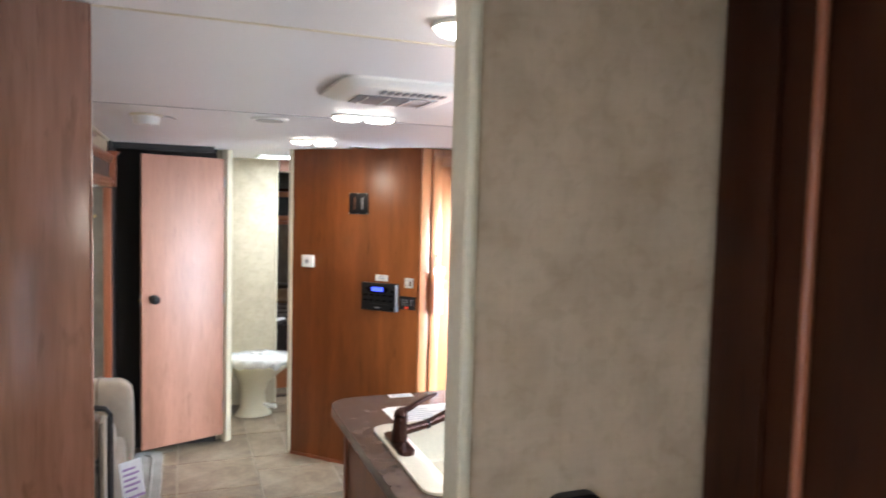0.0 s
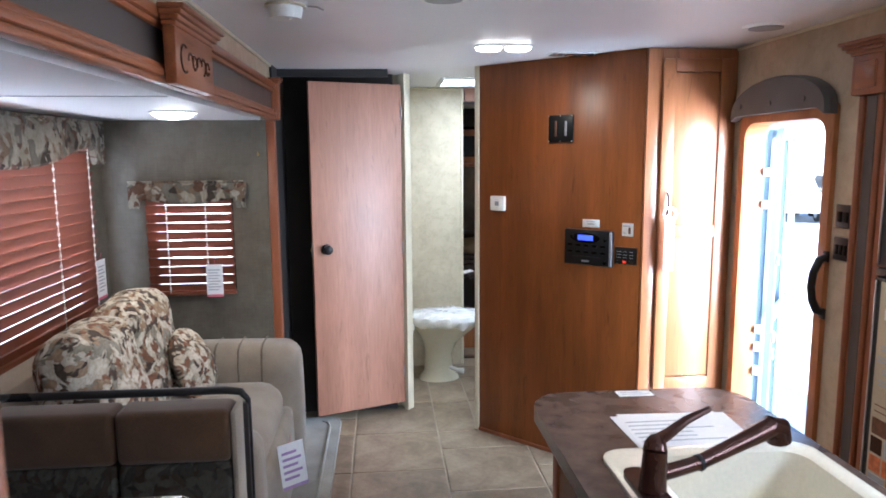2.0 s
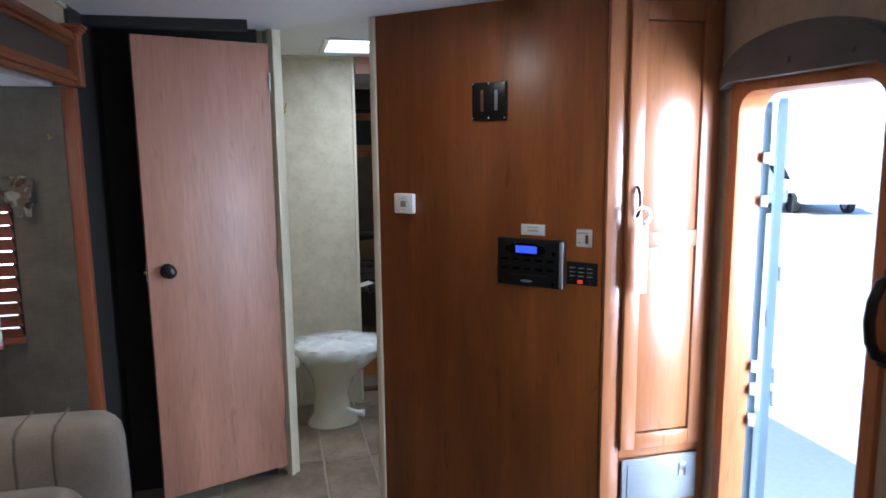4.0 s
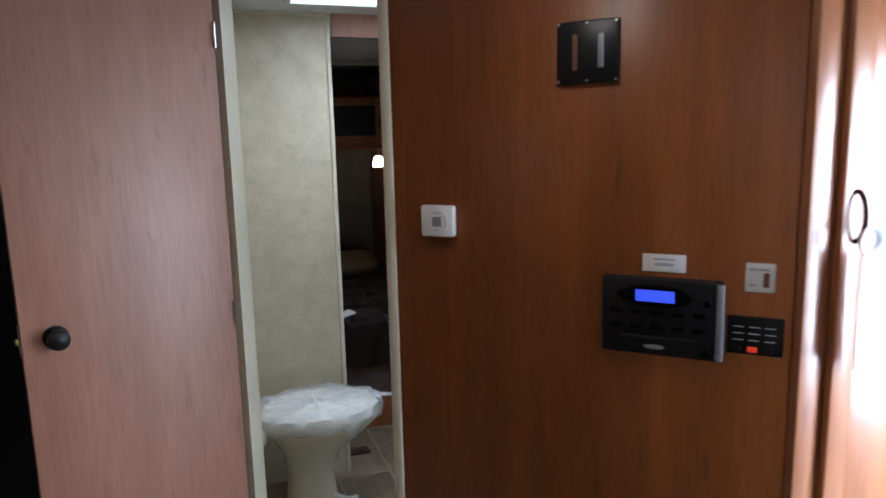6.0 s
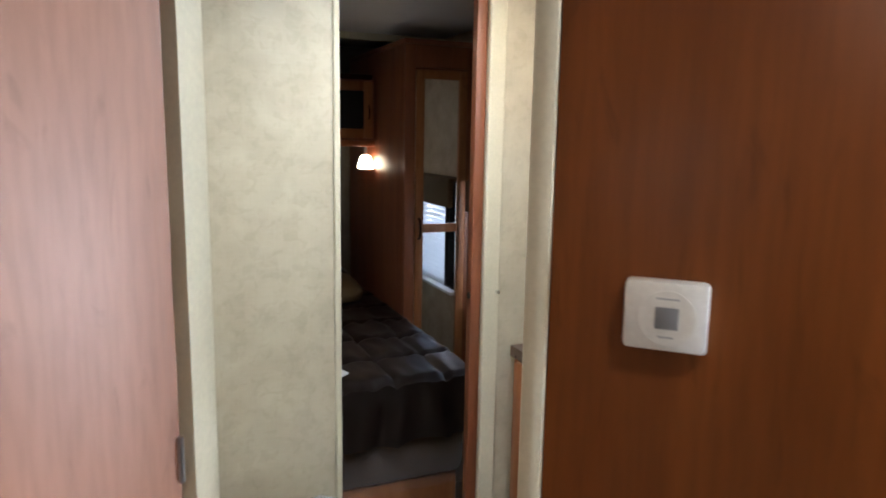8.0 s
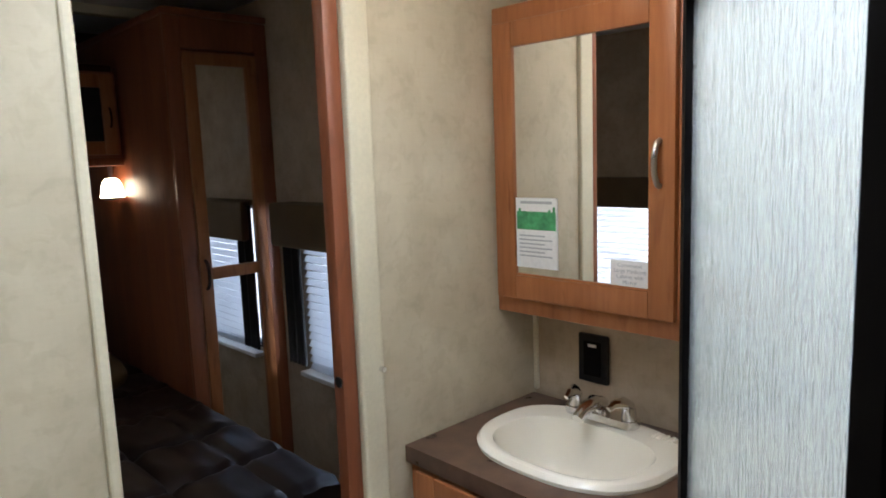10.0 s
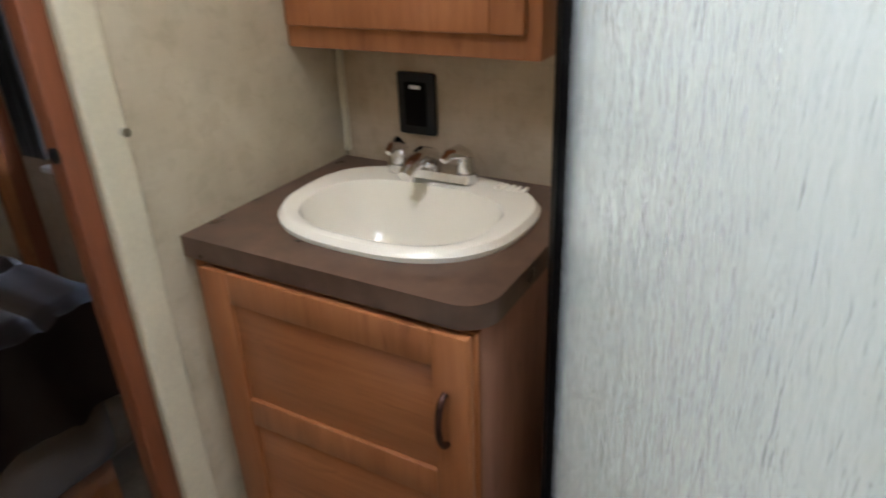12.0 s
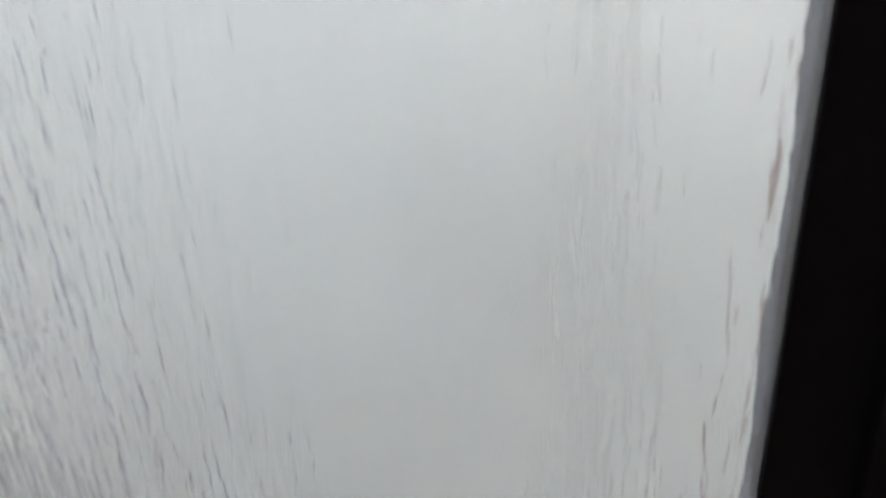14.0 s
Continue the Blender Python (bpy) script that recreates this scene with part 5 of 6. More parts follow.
# ---- front room beside the start of the walk ----
t = thing("tall_cabinet", (-0.37, 1.325, 0), "glossy cherry end panel of a tall cabinet", "cabinet panel")
part("board", bx(start(), (LX + 0.002, 1.318, 0), (-0.239, 1.332, CZ - 0.001), 0.002), M_gloss, t)
part("edge_band", bx(start(), (-0.2388, 1.3185, 0), (-0.236, 1.3315, CZ - 0.002), 0.001), M_gloss, t)
t = thing("wardrobe", (1.15, -0.2, 0), "dark cherry wardrobe wall beside the doorway", "wardrobe")
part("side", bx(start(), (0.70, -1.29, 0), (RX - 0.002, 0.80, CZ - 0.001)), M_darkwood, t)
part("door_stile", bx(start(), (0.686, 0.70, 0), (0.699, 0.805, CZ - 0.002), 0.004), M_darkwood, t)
part("edge_bead", rod(start(), (0.684, 0.63, 0), (0.684, 0.63, CZ - 0.002), 0.008, seg=10), M_trimz, t)
t = thing("wall_bracket", (0.42, 0.81, 1.2), "black rounded bracket on the wallpapered wall", "bracket")
bm = start()
ring_loft(bm, [[(0.455 + x, y, 1.21 + z) for x, z in rounded(-0.045, -0.10, 0.045, 0.035, 0.025, 5)] for y in (0.819, 0.80)])
part("plate", bm, M_black, t)
part("grip", tube(start(), [(0.455, 0.80, 1.225), (0.455, 0.782, 1.225), (0.455, 0.78, 1.18)], 0.008, 8), M_black, t)

# ---- bathroom ----
def shower_door():
    t = thing("shower_door", (0.97, 4.76, 0.07), "black-framed angled shower door with rain-pattern glass", "shower door")
    def run(p, q):
        u = (q - p).normalized()
        n = Vector((-u.y, u.x))           # towards the room
        def bar(s0, s1, d0, d1, z0, z1):
            bm = start()
            prism(bm, [tuple(p + u * s + n * d) for s, d in ((s0, d0), (s1, d0), (s1, d1), (s0, d1))], z0, z1)
            return bm
        return bar, (q - p).length
    for p, q in ((G0, C0), (C1, G1)):
        bar, L = run(p, q)
        part("top_track", bar(0, L, -0.03, 0.004, 1.625, 1.672), M_blackf, t)
        part("track_lip", bar(0, L, 0.0045, 0.02, 1.612, 1.634), M_bronze, t, "bronze lower lip of the track")
        part("track_lip", bar(0, L, 0.0045, 0.02, 1.65, 1.674), M_bronze, t)
        part("bottom_track", bar(0, L, -0.03, 0.018, 0.068, 0.10), M_blackf, t)
        pane = part("glass_panel", bar(0.002, L - 0.002, -0.0045, 0.0005, 0.101, 1.624), M_rain, t, "rain-pattern obscure glass", smooth=False)
        pane.visible_shadow = False
    bar, L = run(C1, G1)
    part("jamb", bar(L - 0.006, L + 0.010, -0.014, 0.010, 0.101, 1.68), M_blackf, t)
    bar, L = run(G0, C0)
    part("jamb", bar(0, 0.022, -0.03, 0.02, 0.101, 1.624), M_blackf, t)
    bar, L = run(C0, C1)
    part("corner_post", bar(-0.001, L + 0.001, -0.010, 0.0, 0.068, 1.68), M_blackf, t)
    part("post_fin", bar(L * 0.44, L * 0.50, 0.0003, 0.003, 0.10, 1.645), M_blackf, t)


shower_door()


def vanity():
    x0, y0, y1 = 1.215, 5.148, RY - 0.002
    t = thing("vanity_cabinet", (1.43, 5.4, 0), "maple bathroom vanity cabinet with one panelled door", "cabinet")
    part("carcass", bx(start(), (x0 + 0.012, y0 + 0.012, 0.07), (RX - 0.014, y1, 0.682), 0.003), M_cab, t)
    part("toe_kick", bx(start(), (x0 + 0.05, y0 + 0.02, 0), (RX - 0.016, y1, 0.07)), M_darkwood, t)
    part("side_panel", bx(start(), (x0, y0, 0.03), (RX - 0.014, y0 + 0.0115, 0.768), 0.003), M_door, t, "lighter side panel")
    m = pose(x0 + 0.01, y1, 0, 0, 0, -90)
    w = y1 - y0
    bm = start()
    for a, b in (((0, 0.07), (0.045, 0.768)), ((w - 0.05, 0.07), (w, 0.768)), ((0.045, 0.735), (w - 0.05, 0.768)), ((0.045, 0.07), (w - 0.05, 0.11))):
        bx(bm, (a[0], -0.012, a[1]), (b[0], 0.0, b[1]), 0.002)
    bmesh.ops.transform(bm, matrix=m, verts=bm.verts)
    part("face_frame", bm, M_cab, t)
    d = cabinet_door(framed_door(0.032, w - 0.006, 0.13, 0.766, -0.031, 0.055, (0.50,)), M_cab, t, m)
    for za, zb in ((0.182, 0.475), (0.525, 0.714)):
        bm = bx(start(), (0.083, -0.024, za), (w - 0.058, -0.016, zb), 0.004)
        bmesh.ops.transform(bm, matrix=m, verts=bm.verts)
        part("door_panel", bm, M_cabx, d)
    bm = tube(start(), arc((w - 0.04, -0.032, 0.63), 0.043, -90, 90, 10, (0, -0.5, 0), (0, 0, 1)), 0.005, 10)
    bmesh.ops.transform(bm, matrix=m, verts=bm.verts)
    part("handle", bm, M_bronze, d, "dark bronze bow handle")
    c = thing("bathroom_countertop", (1.42, 5.39, 0.77), "brown laminate vanity top with a rounded corner", "countertop")
    outer = rounded(1.198, 5.130, RX - 0.013, y1, 0.05, 8, (0, 0, 1, 0))
    hole = [(1.418 + 0.147 * math.cos(k * math.tau / 32), 5.385 + 0.192 * math.sin(k * math.tau / 32)) for k in range(32)]
    bm = start()
    for z in (0.776, 0.812):
        es = []
        for lp in (outer, hole):
            vs = [bm.verts.new((x, y, z)) for x, y in lp]
            es += [bm.edges.new((vs[i], vs[(i + 1) % len(vs)])) for i in range(len(vs))]
        bmesh.ops.triangle_fill(bm, edges=es, use_beauty=True)
    vs = list(bm.verts)
    n1, n2 = len(outer), len(hole)
    for o, n in ((0, n1), (n1, n2)):
        for i in range(n):
            j = (i + 1) % n
            bm.faces.new((vs[o + i], vs[o + j], vs[n1 + n2 + o + j], vs[n1 + n2 + o + i]))
    part("slab", bm, M_vantop, c)
    # basin, a rounded shield: wide at the back, narrower towards the front
    b = thing("bathroom_basin", (1.45, 5.385, 0.815), "white oval drop-in bathroom basin", "basin")
    def outline(sx, sy, dx=0.0):
        pts = []
        for k in range(48):
            a = k * math.tau / 48
            c1, s1 = math.cos(a), math.sin(a)
            e = 2.6
            x = math.copysign(abs(c1) ** (2 / e), c1) * sx
            y = math.copysign(abs(s1) ** (2 / e), s1) * sy * (1.0 - 0.06 * math.cos(a) * -1)
            pts.append((1.422 + dx + x, 5.385 + y))
        return pts
    rings = []
    for sx, sy, dx, z in ((0.164, 0.211, 0.0, 0.8124), (0.165, 0.212, 0.0, 0.82), (0.158, 0.205, 0.0, 0.829), (0.148, 0.195, -0.002, 0.831), (0.115, 0.168, -0.022, 0.826), (0.107, 0.158, -0.024, 0.80), (0.086, 0.124, -0.024, 0.74), (0.055, 0.085, -0.022, 0.71), (0.02, 0.03, -0.02, 0.704)):
        rings.append([(x, y, z) for x, y in outline(sx, sy, dx)])
    bm = start()
    ring_loft(bm, rings, caps=False)
    part("bowl", bm, M_porc, b)
    part("drain", rod(start(), (1.404, 5.375, 0.702), (1.404, 5.375, 0.7065), 0.024), M_chrome, b)
    part("overflow_ribs", ribs(), M_porc, b)
    f = thing("basin_faucet", (1.544, 5.41, 0.832), "chrome two-handle basin faucet", "faucet")
    part("base", prism(start(), rounded(1.524, 5.315, 1.570, 5.495, 0.022, 6), 0.8325, 0.848), M_chrome, f)
    part("spout", tube(start(), [(1.547, 5.405, 0.846), (1.542, 5.405, 0.868), (1.517, 5.405, 0.878), (1.477, 5.405, 0.870), (1.457, 5.405, 0.858)], [0.018, 0.018, 0.016, 0.014, 0.012], 14), M_chrome, f)
    for y, sgn in ((5.337, -1), (5.472, 1)):
        h = part("handle_post", rod(start(), (1.547, y, 0.848), (1.547, y, 0.875), 0.017, 0.014), M_chrome, f)
        part("lever", tube(start(), [(1.554, y, 0.874), (1.537, y - 0.004 * sgn, 0.886), (1.507, y - 0.012 * sgn, 0.888), (1.492, y - 0.014 * sgn, 0.882)], [0.014, 0.014, 0.009, 0.006], 12, 0.7), M_chrome, h)


def ribs():
    bm = start()
    for k in range(5):
        bx(bm, (1.535, 5.225 + 0.012 * k, 0.827), (1.56, 5.232 + 0.012 * k, 0.8335), 0.002)
    return bm


vanity()


def medicine_cabinet():
    t = thing("medicine_cabinet", (RX - 0.05, 5.46, 1.05), "maple medicine cabinet with a mirrored door", "cabinet")
    m = pose(1.507, 5.657, 0, 0, 0, -89.2)
    w = 0.468
    def put(name, bm, mat, par, label=""):
        bmesh.ops.transform(bm, matrix=m, verts=bm.verts)
        return part(name, bm, mat, par, label)
    put("body", bx(start(), (-0.001, -0.006, 1.048), (w, 0.124, 1.733), 0.004), M_cab, t)
    d = cabinet_door(framed_door(0.01, w - 0.022, 1.086, 1.695, -0.02, 0.054), M_cab, t, m)
    put("mirror", bx(start(), (0.060, -0.013, 1.136), (w - 0.072, -0.009, 1.645)), M_mirror, d, "clear mirror")
    put("door_bead", bx(start(), (0.064, -0.0165, 1.1405), (w - 0.076, -0.0132, 1.1445)), M_cab, d)
    put("handle", tube(start(), arc((w - 0.052, -0.021, 1.385), 0.042, -90, 90, 10, (0, -0.5, 0), (0, 0, 1)), 0.0055, 10), M_nickel, d, "steel bow handle")
    p = thing("leaflet", (1.55, 5.58, 1.15), "white leaflet with a green picture on the mirror", "paper")
    put("sheet", bx(start(), (0.066, -0.0148, 1.16), (0.178, -0.0137, 1.315)), M_paper, p)
    put("picture", bx(start(), (0.069, -0.0156, 1.245), (0.175, -0.015, 1.285)), M_green, p)
    for s, h in ((0.075, 0.022), (0.088, 0.016), (0.156, 0.02), (0.168, 0.026), (0.145, 0.014)):
        put("tree_shape", bx(start(), (s, -0.0162, 1.27), (s + 0.006, -0.0157, 1.27 + h)), M_green, p)
    for k in range(6):
        put("print_bar", bx(start(), (0.075, -0.0156, 1.185 + 0.009 * k), (0.165 - 0.02 * (k % 2), -0.015, 1.188 + 0.009 * k)), M_ink, p)
    put("print_bar", bx(start(), (0.08, -0.0156, 1.302), (0.165, -0.015, 1.308)), M_ink, p)
    q = thing("mirror_sticker", (1.55, 5.31, 1.14), "small white label reading Large Medicine Cabinet with Mirror", "label")
    put("card", bx(start(), (0.308, -0.0148, 1.142), (0.394, -0.0137, 1.196), 0.0004), M_paper, q)
    for k, txt in enumerate(("Convenient", "Large Medicine", "Cabinet with", "Mirror")):
        cu = bpy.data.curves.new("lettering", "FONT")
        cu.body, cu.size, cu.align_x, cu.extrude = txt, 0.0115, "CENTER", 0.0002
        tmp = new("lettering_source", cu)
        me = bpy.data.meshes.new_from_object(tmp.evaluated_get(bpy.context.evaluated_depsgraph_get()))
        bpy.data.objects.remove(tmp)
        me.materials.append(M_ink)
        me.transform(m @ pose(0.351, -0.0151, 1.183 - 0.0115 * k, 90, 0, 0))
        ob = new("lettering", me)
        ob.parent = q
        ob.matrix_parent_inverse = Matrix.Translation(q["shift"])


medicine_cabinet()
t = thing("power_outlet", (RX, 5.51, 0.85), "black power outlet above the vanity", "outlet")
part("plate", bx(start(), (RX - 0.014, 5.442, 0.874), (RX - 0.0005, 5.522, 0.990), 0.005), M_black, t)
part("insert", bx(start(), (RX - 0.018, 5.458, 0.892), (RX - 0.0145, 5.504, 0.974), 0.003), M_blackf, t)
part("button", bx(start(), (RX - 0.021, 5.468, 0.962), (RX - 0.0182, 5.490, 0.969), 0.001), M_white, t)


def toilet():
    t = thing("toilet", (0.42, 5.36, 0), "bisque toilet with pedestal base", "toilet")
    cx, cy = 0.42, 5.38
    def oval(z, sx, sy, dx=0.0):
        return [(cx + dx + sx * math.cos(k * math.tau / 32) * (1.0 if math.cos(k * math.tau / 32) > 0 else 0.85), cy + sy * math.sin(k * math.tau / 32), z) for k in range(32)]
    bm = start()
    ring_loft(bm, [oval(0.0, 0.15, 0.105), oval(0.02, 0.145, 0.10), oval(0.06, 0.11, 0.085), (oval(0.18, 0.10, 0.08)), oval(0.26, 0.125, 0.10, 0.01), oval(0.33, 0.19, 0.15, 0.03), oval(0.375, 0.235, 0.175, 0.04), oval(0.395, 0.245, 0.18, 0.04)])
    part("bowl", bm, M_bisque, t)
    bm = start()
    ring_loft(bm, [oval(0.396, 0.25, 0.185, 0.04), oval(0.412, 0.255, 0.188, 0.04), oval(0.42, 0.25, 0.183, 0.04)])
    part("seat", bm, M_bisque, t)
    bm = start()
    ring_loft(bm, [oval(0.4205, 0.25, 0.183, 0.04), oval(0.44, 0.25, 0.183, 0.04), oval(0.452, 0.235, 0.17, 0.04), oval(0.455, 0.15, 0.10, 0.04)])
    part("lid", bm, M_porc, t)
    part("flush_pedal", tube(start(), [(0.50, 5.29, 0.10), (0.55, 5.25, 0.09), (0.585, 5.235, 0.09)], [0.012, 0.014, 0.02], 10), M_white, t)
    part("back_shelf", bx(start(), (0.172, 5.24, 0.36), (0.26, 5.52, 0.43), 0.02), M_bisque, t)
    w = thing("plastic_wrap", (0.46, 5.38, 0.44), "crinkled clear plastic bag over the toilet lid", "plastic bag")
    bm = start()
    rg = []
    for j, (z, s) in enumerate(((0.40, 1.05), (0.425, 1.09), (0.457, 1.05), (0.468, 0.9), (0.472, 0.6), (0.47, 0.25), (0.469, 0.04))):
        ring = []
        for k in range(72):
            a = k * math.tau / 72
            nz = noise.noise(Vector((math.cos(a) * 6, math.sin(a) * 6, j * 1.7)))
            nz2 = noise.noise(Vector((math.cos(a) * 17, math.sin(a) * 17, j * 3.1)))
            r = s * (1 + 0.05 * nz + 0.025 * nz2)
            low = -0.06 * max(0, noise.noise(Vector((math.cos(a) * 3, math.sin(a) * 3, 9)))) if j == 0 else 0
            ring.append((cx + 0.04 + 0.25 * r * math.cos(a), cy + 0.185 * r * math.sin(a), z + 0.012 * nz + 0.007 * nz2 + low))
        rg.append(ring)
    ring_loft(bm, rg, caps=False)
    for a in (0.0, 2.4):
        x, y = cx + 0.04 + 0.26 * math.cos(a), cy + 0.19 * math.sin(a)
        ring_loft(bm, [[(x + 0.03 * math.cos(q * math.tau / 8), y + 0.03 * math.sin(q * math.tau / 8), 0.455) for q in range(8)], [(x + 0.05 * math.cos(a) + 0.012 * math.cos(q * math.tau / 8), y + 0.05 * math.sin(a) + 0.012 * math.sin(q * math.tau / 8), 0.45) for q in range(8)], [(x + 0.075 * math.cos(a) + 0.024 * math.cos(q * math.tau / 8), y + 0.075 * math.sin(a) + 0.024 * math.sin(q * math.tau / 8), 0.44) for q in range(8)]], caps=False)
    ob = part("film", bm, M_wrap, w)


toilet()
t = thing("robe_hook", (0.245, RY, 1.7), "brass double robe hook on the bathroom wall", "hook")
part("plate", bx(start(), (0.235, RY - 0.004, 1.69), (0.25, RY - 0.0005, 1.735), 0.002), M_brass, t)
part("prong", tube(start(), [(0.243, RY - 0.004, 1.72), (0.25, RY - 0.03, 1.715), (0.262, RY - 0.04, 1.745)], 0.004, 8), M_brass, t)
part("prong", tube(start(), [(0.243, RY - 0.004, 1.70), (0.25, RY - 0.022, 1.692), (0.256, RY - 0.03, 1.705)], 0.004, 8), M_brass, t)
t = thing("floor_register", (0.70, 5.85, 0), "small dark floor register by the bedroom doorway", "floor vent")
part("frame", bx(start(), (0.655, 5.80, -0.003), (0.76, 5.88, 0.004), 0.002), M_black, t)
for k in range(6):
    part("slat", bx(start(), (0.662 + 0.016 * k, 5.808, 0.0042), (0.668 + 0.016 * k, 5.872, 0.007)), M_brownink, t)
t = thing("door_3", (1.055, RY, 0), "cherry edge of a pocket door slid into the wall", "door")
t["kind"] = "structure"
part("door_leaf", bx(start(), (1.052, RY + 0.0, 0.01), (1.087, RY + 0.034, 1.905), 0.004), M_trimz, t)
part("edge_pull", rod(start(), (1.0515, RY + 0.012, 0.985), (1.0485, RY + 0.012, 0.985), 0.011, seg=14), M_black, t)
struct("lintel_bath", bx(start(), (0.648, RY + 0.0, 1.908), (1.088, RY + 0.04, CZ)), M_door)
t = thing("wall_screw", (1.137, RY - 0.012, 0.996), "small chrome strike pin on the door trim", "screw")
part("pin", rod(start(), (1.137, RY - 0.012, 0.996), (1.137, RY - 0.022, 0.996), 0.006, seg=10), M_chrome, t)

# ---- bedroom ----
def bed():
    t = thing("bed", (0.5, 7.0, 0), "made bed with a dark brown quilted satin cover", "bed")
    x0, x1, y0, y1 = -0.265, 1.255, 6.03, 7.85
    part("platform", bx(start(), (x0 + 0.05, y0 + 0.05, 0), (x1 - 0.05, y1, 0.17), 0.004), M_cab, t)
    part("mattress", bx(start(), (x0 + 0.02, y0 + 0.02, 0.17), (x1 - 0.02, y1, 0.53), 0.05), M_suede, t)
    bm = start()
    nx, ny = 130, 150
    grid = []
    for i in range(nx + 1):
        col = []
        for j in range(ny + 1):
            u, v = -0.22 + (x1 - x0 + 0.44) * i / nx, -0.24 + (y1 - y0 + 0.24) * j / ny
            ox, oy = max(0, -u, u - (x1 - x0)), max(0, -v)
            x, y = x0 + min(max(u, 0), x1 - x0), y0 + max(v, 0)
            z = 0.60
            qx, qy = (u / 0.20 + 0.5) % 1 - 0.5, (v / 0.27 + 0.5) % 1 - 0.5
            z -= 0.013 * (math.exp(-(qx / 0.06) ** 2) + math.exp(-(qy / 0.05) ** 2))
            z += 0.008 * noise.noise(Vector((u * 6, v * 6, 0))) + 0.006 * noise.noise(Vector((u * 22, v * 9, 4))) * (1 + 2 * math.exp(-(qy / 0.16) ** 2))
            fold = 0.012 * math.sin(v * 40 + 3 * noise.noise(Vector((u * 4, v * 4, 3)))) if ox > oy else 0.012 * math.sin(u * 38 + 3 * noise.noise(Vector((u * 4, v * 4, 3))))
            drop = max(ox, oy)
            e = 0.03
            z -= e * (1 - math.exp(-drop / e)) + max(0, drop - e)
            if ox > 0:
                x += math.copysign(min(ox, 0.02) + fold * min(1, ox * 8), u)
            if oy > 0:
                y -= min(oy, 0.02) + fold * min(1, oy * 8)
            col.append(bm.verts.new((x, y, z)))
        grid.append(col)
    for i in range(nx):
        for j in range(ny):
            bm.faces.new((grid[i][j], grid[i + 1][j], grid[i + 1][j + 1], grid[i][j + 1]))
    part("quilt", bm, M_quilt, t, "dark brown quilted satin cover")
    bm = start()
    vs = []
    for i in range(61):
        u = x0 + 0.015 + (x1 - x0 - 0.03) * i / 60
        vs.append([bm.verts.new((u, y0 + 0.012 + 0.006 * math.sin(i * 2.1 + z * 20), z)) for z in (0.15, 0.22, 0.30, 0.40)])
    for a, b in zip(vs, vs[1:]):
        for k in range(3):
            bm.faces.new((a[k], b[k], b[k + 1], a[k + 1]))
    part("mattress_film", bm, M_film, t, "clear plastic film on the mattress side")
    for a in (-0.2, 0.52):
        bm = cushion(start(), (a, 7.42, 0.58), (a + 0.62, 7.82, 0.74), 0.03, 10)
        solo("bed_pillow", bm, M_quilt, "dark brown satin bed pillow", "pillow", "bed pillows")
    bm = cushion(start(), (-0.16, -0.04, -0.11), (0.16, 0.04, 0.11), 0.025, 8)
    bmesh.ops.transform(bm, matrix=pose(0.98, 7.30, 0.66, -72, 0, 8), verts=bm.verts)
    solo("accent_pillow", bm, M_gold, "small gold accent pillow on the bed", "pillow", "accent pillows")
    bm = cushion(start(), (-0.16, -0.04, -0.11), (0.16, 0.04, 0.11), 0.025, 8)
    bmesh.ops.transform(bm, matrix=pose(0.42, 7.34, 0.66, -60, 0, -5), verts=bm.verts)
    solo("accent_pillow", bm, M_gold, "small gold accent pillow beside the bed pillow", "pillow", "accent pillows")
    p = thing("paper_slip", (0.70, 6.08, 0.6), "folded white paper at the foot of the bed", "paper")
    bm = bx(start(), (-0.05, -0.03, 0), (0.05, 0.03, 0.001))
    bmesh.ops.transform(bm, matrix=pose(0.72, 6.10, 0.618, 8, -6, 30), verts=bm.verts)
    part("sheet", bm, M_paper, p, smooth=False)


bed()


def closet(xa, xb, mirror_side):
    t = thing("bedroom_wardrobe", ((xa + xb) / 2, 7.35, 0), "tall red wood wardrobe with a mirrored door", "wardrobe", "bedside wardrobes")
    yf = 6.885
    part("body", bx(start(), (xa, yf + 0.02, 0), (xb, 7.898, 1.905), 0.003), M_trimz, t)
    bm = start()
    bx(bm, (xa - 0.003, yf, 0), (xa + 0.05, yf + 0.0195, 1.905), 0.004)
    bx(bm, (xb - 0.05, yf, 0), (xb, yf + 0.0195, 1.905), 0.004)
    bx(bm, (xa + 0.05, yf, 1.80), (xb - 0.05, yf + 0.0195, 1.905), 0.004)
    part("face_frame", bm, M_trimz, t)
    d = cabinet_door(framed_door(xa + 0.052, xb - 0.052, 0.10, 1.79, yf - 0.006, 0.042, (1.03,)), M_cab, t)
    for za, zb in ((0.14, 1.01), (1.05, 1.75)):
        part("mirror_pane", bx(start(), (xa + 0.09, yf + 0.004, za), (xb - 0.09, yf + 0.008, zb)), M_mirror, d, "clear mirror pane")
    part("handle", tube(start(), arc((xa + 0.07, yf - 0.006, 1.03), 0.05, -90, 90, 10, (0, -0.5, 0), (0, 0, 1)), 0.006, 10), M_bronze, d, "dark bow handle")
    part("crown", bx(start(), (xa - 0.008, yf - 0.008, 1.906), (xb, 7.897, 1.93), 0.004), M_trimz, t)


closet(1.268, RX - 0.002, 1)
closet(LX + 0.002, -0.275, 0)


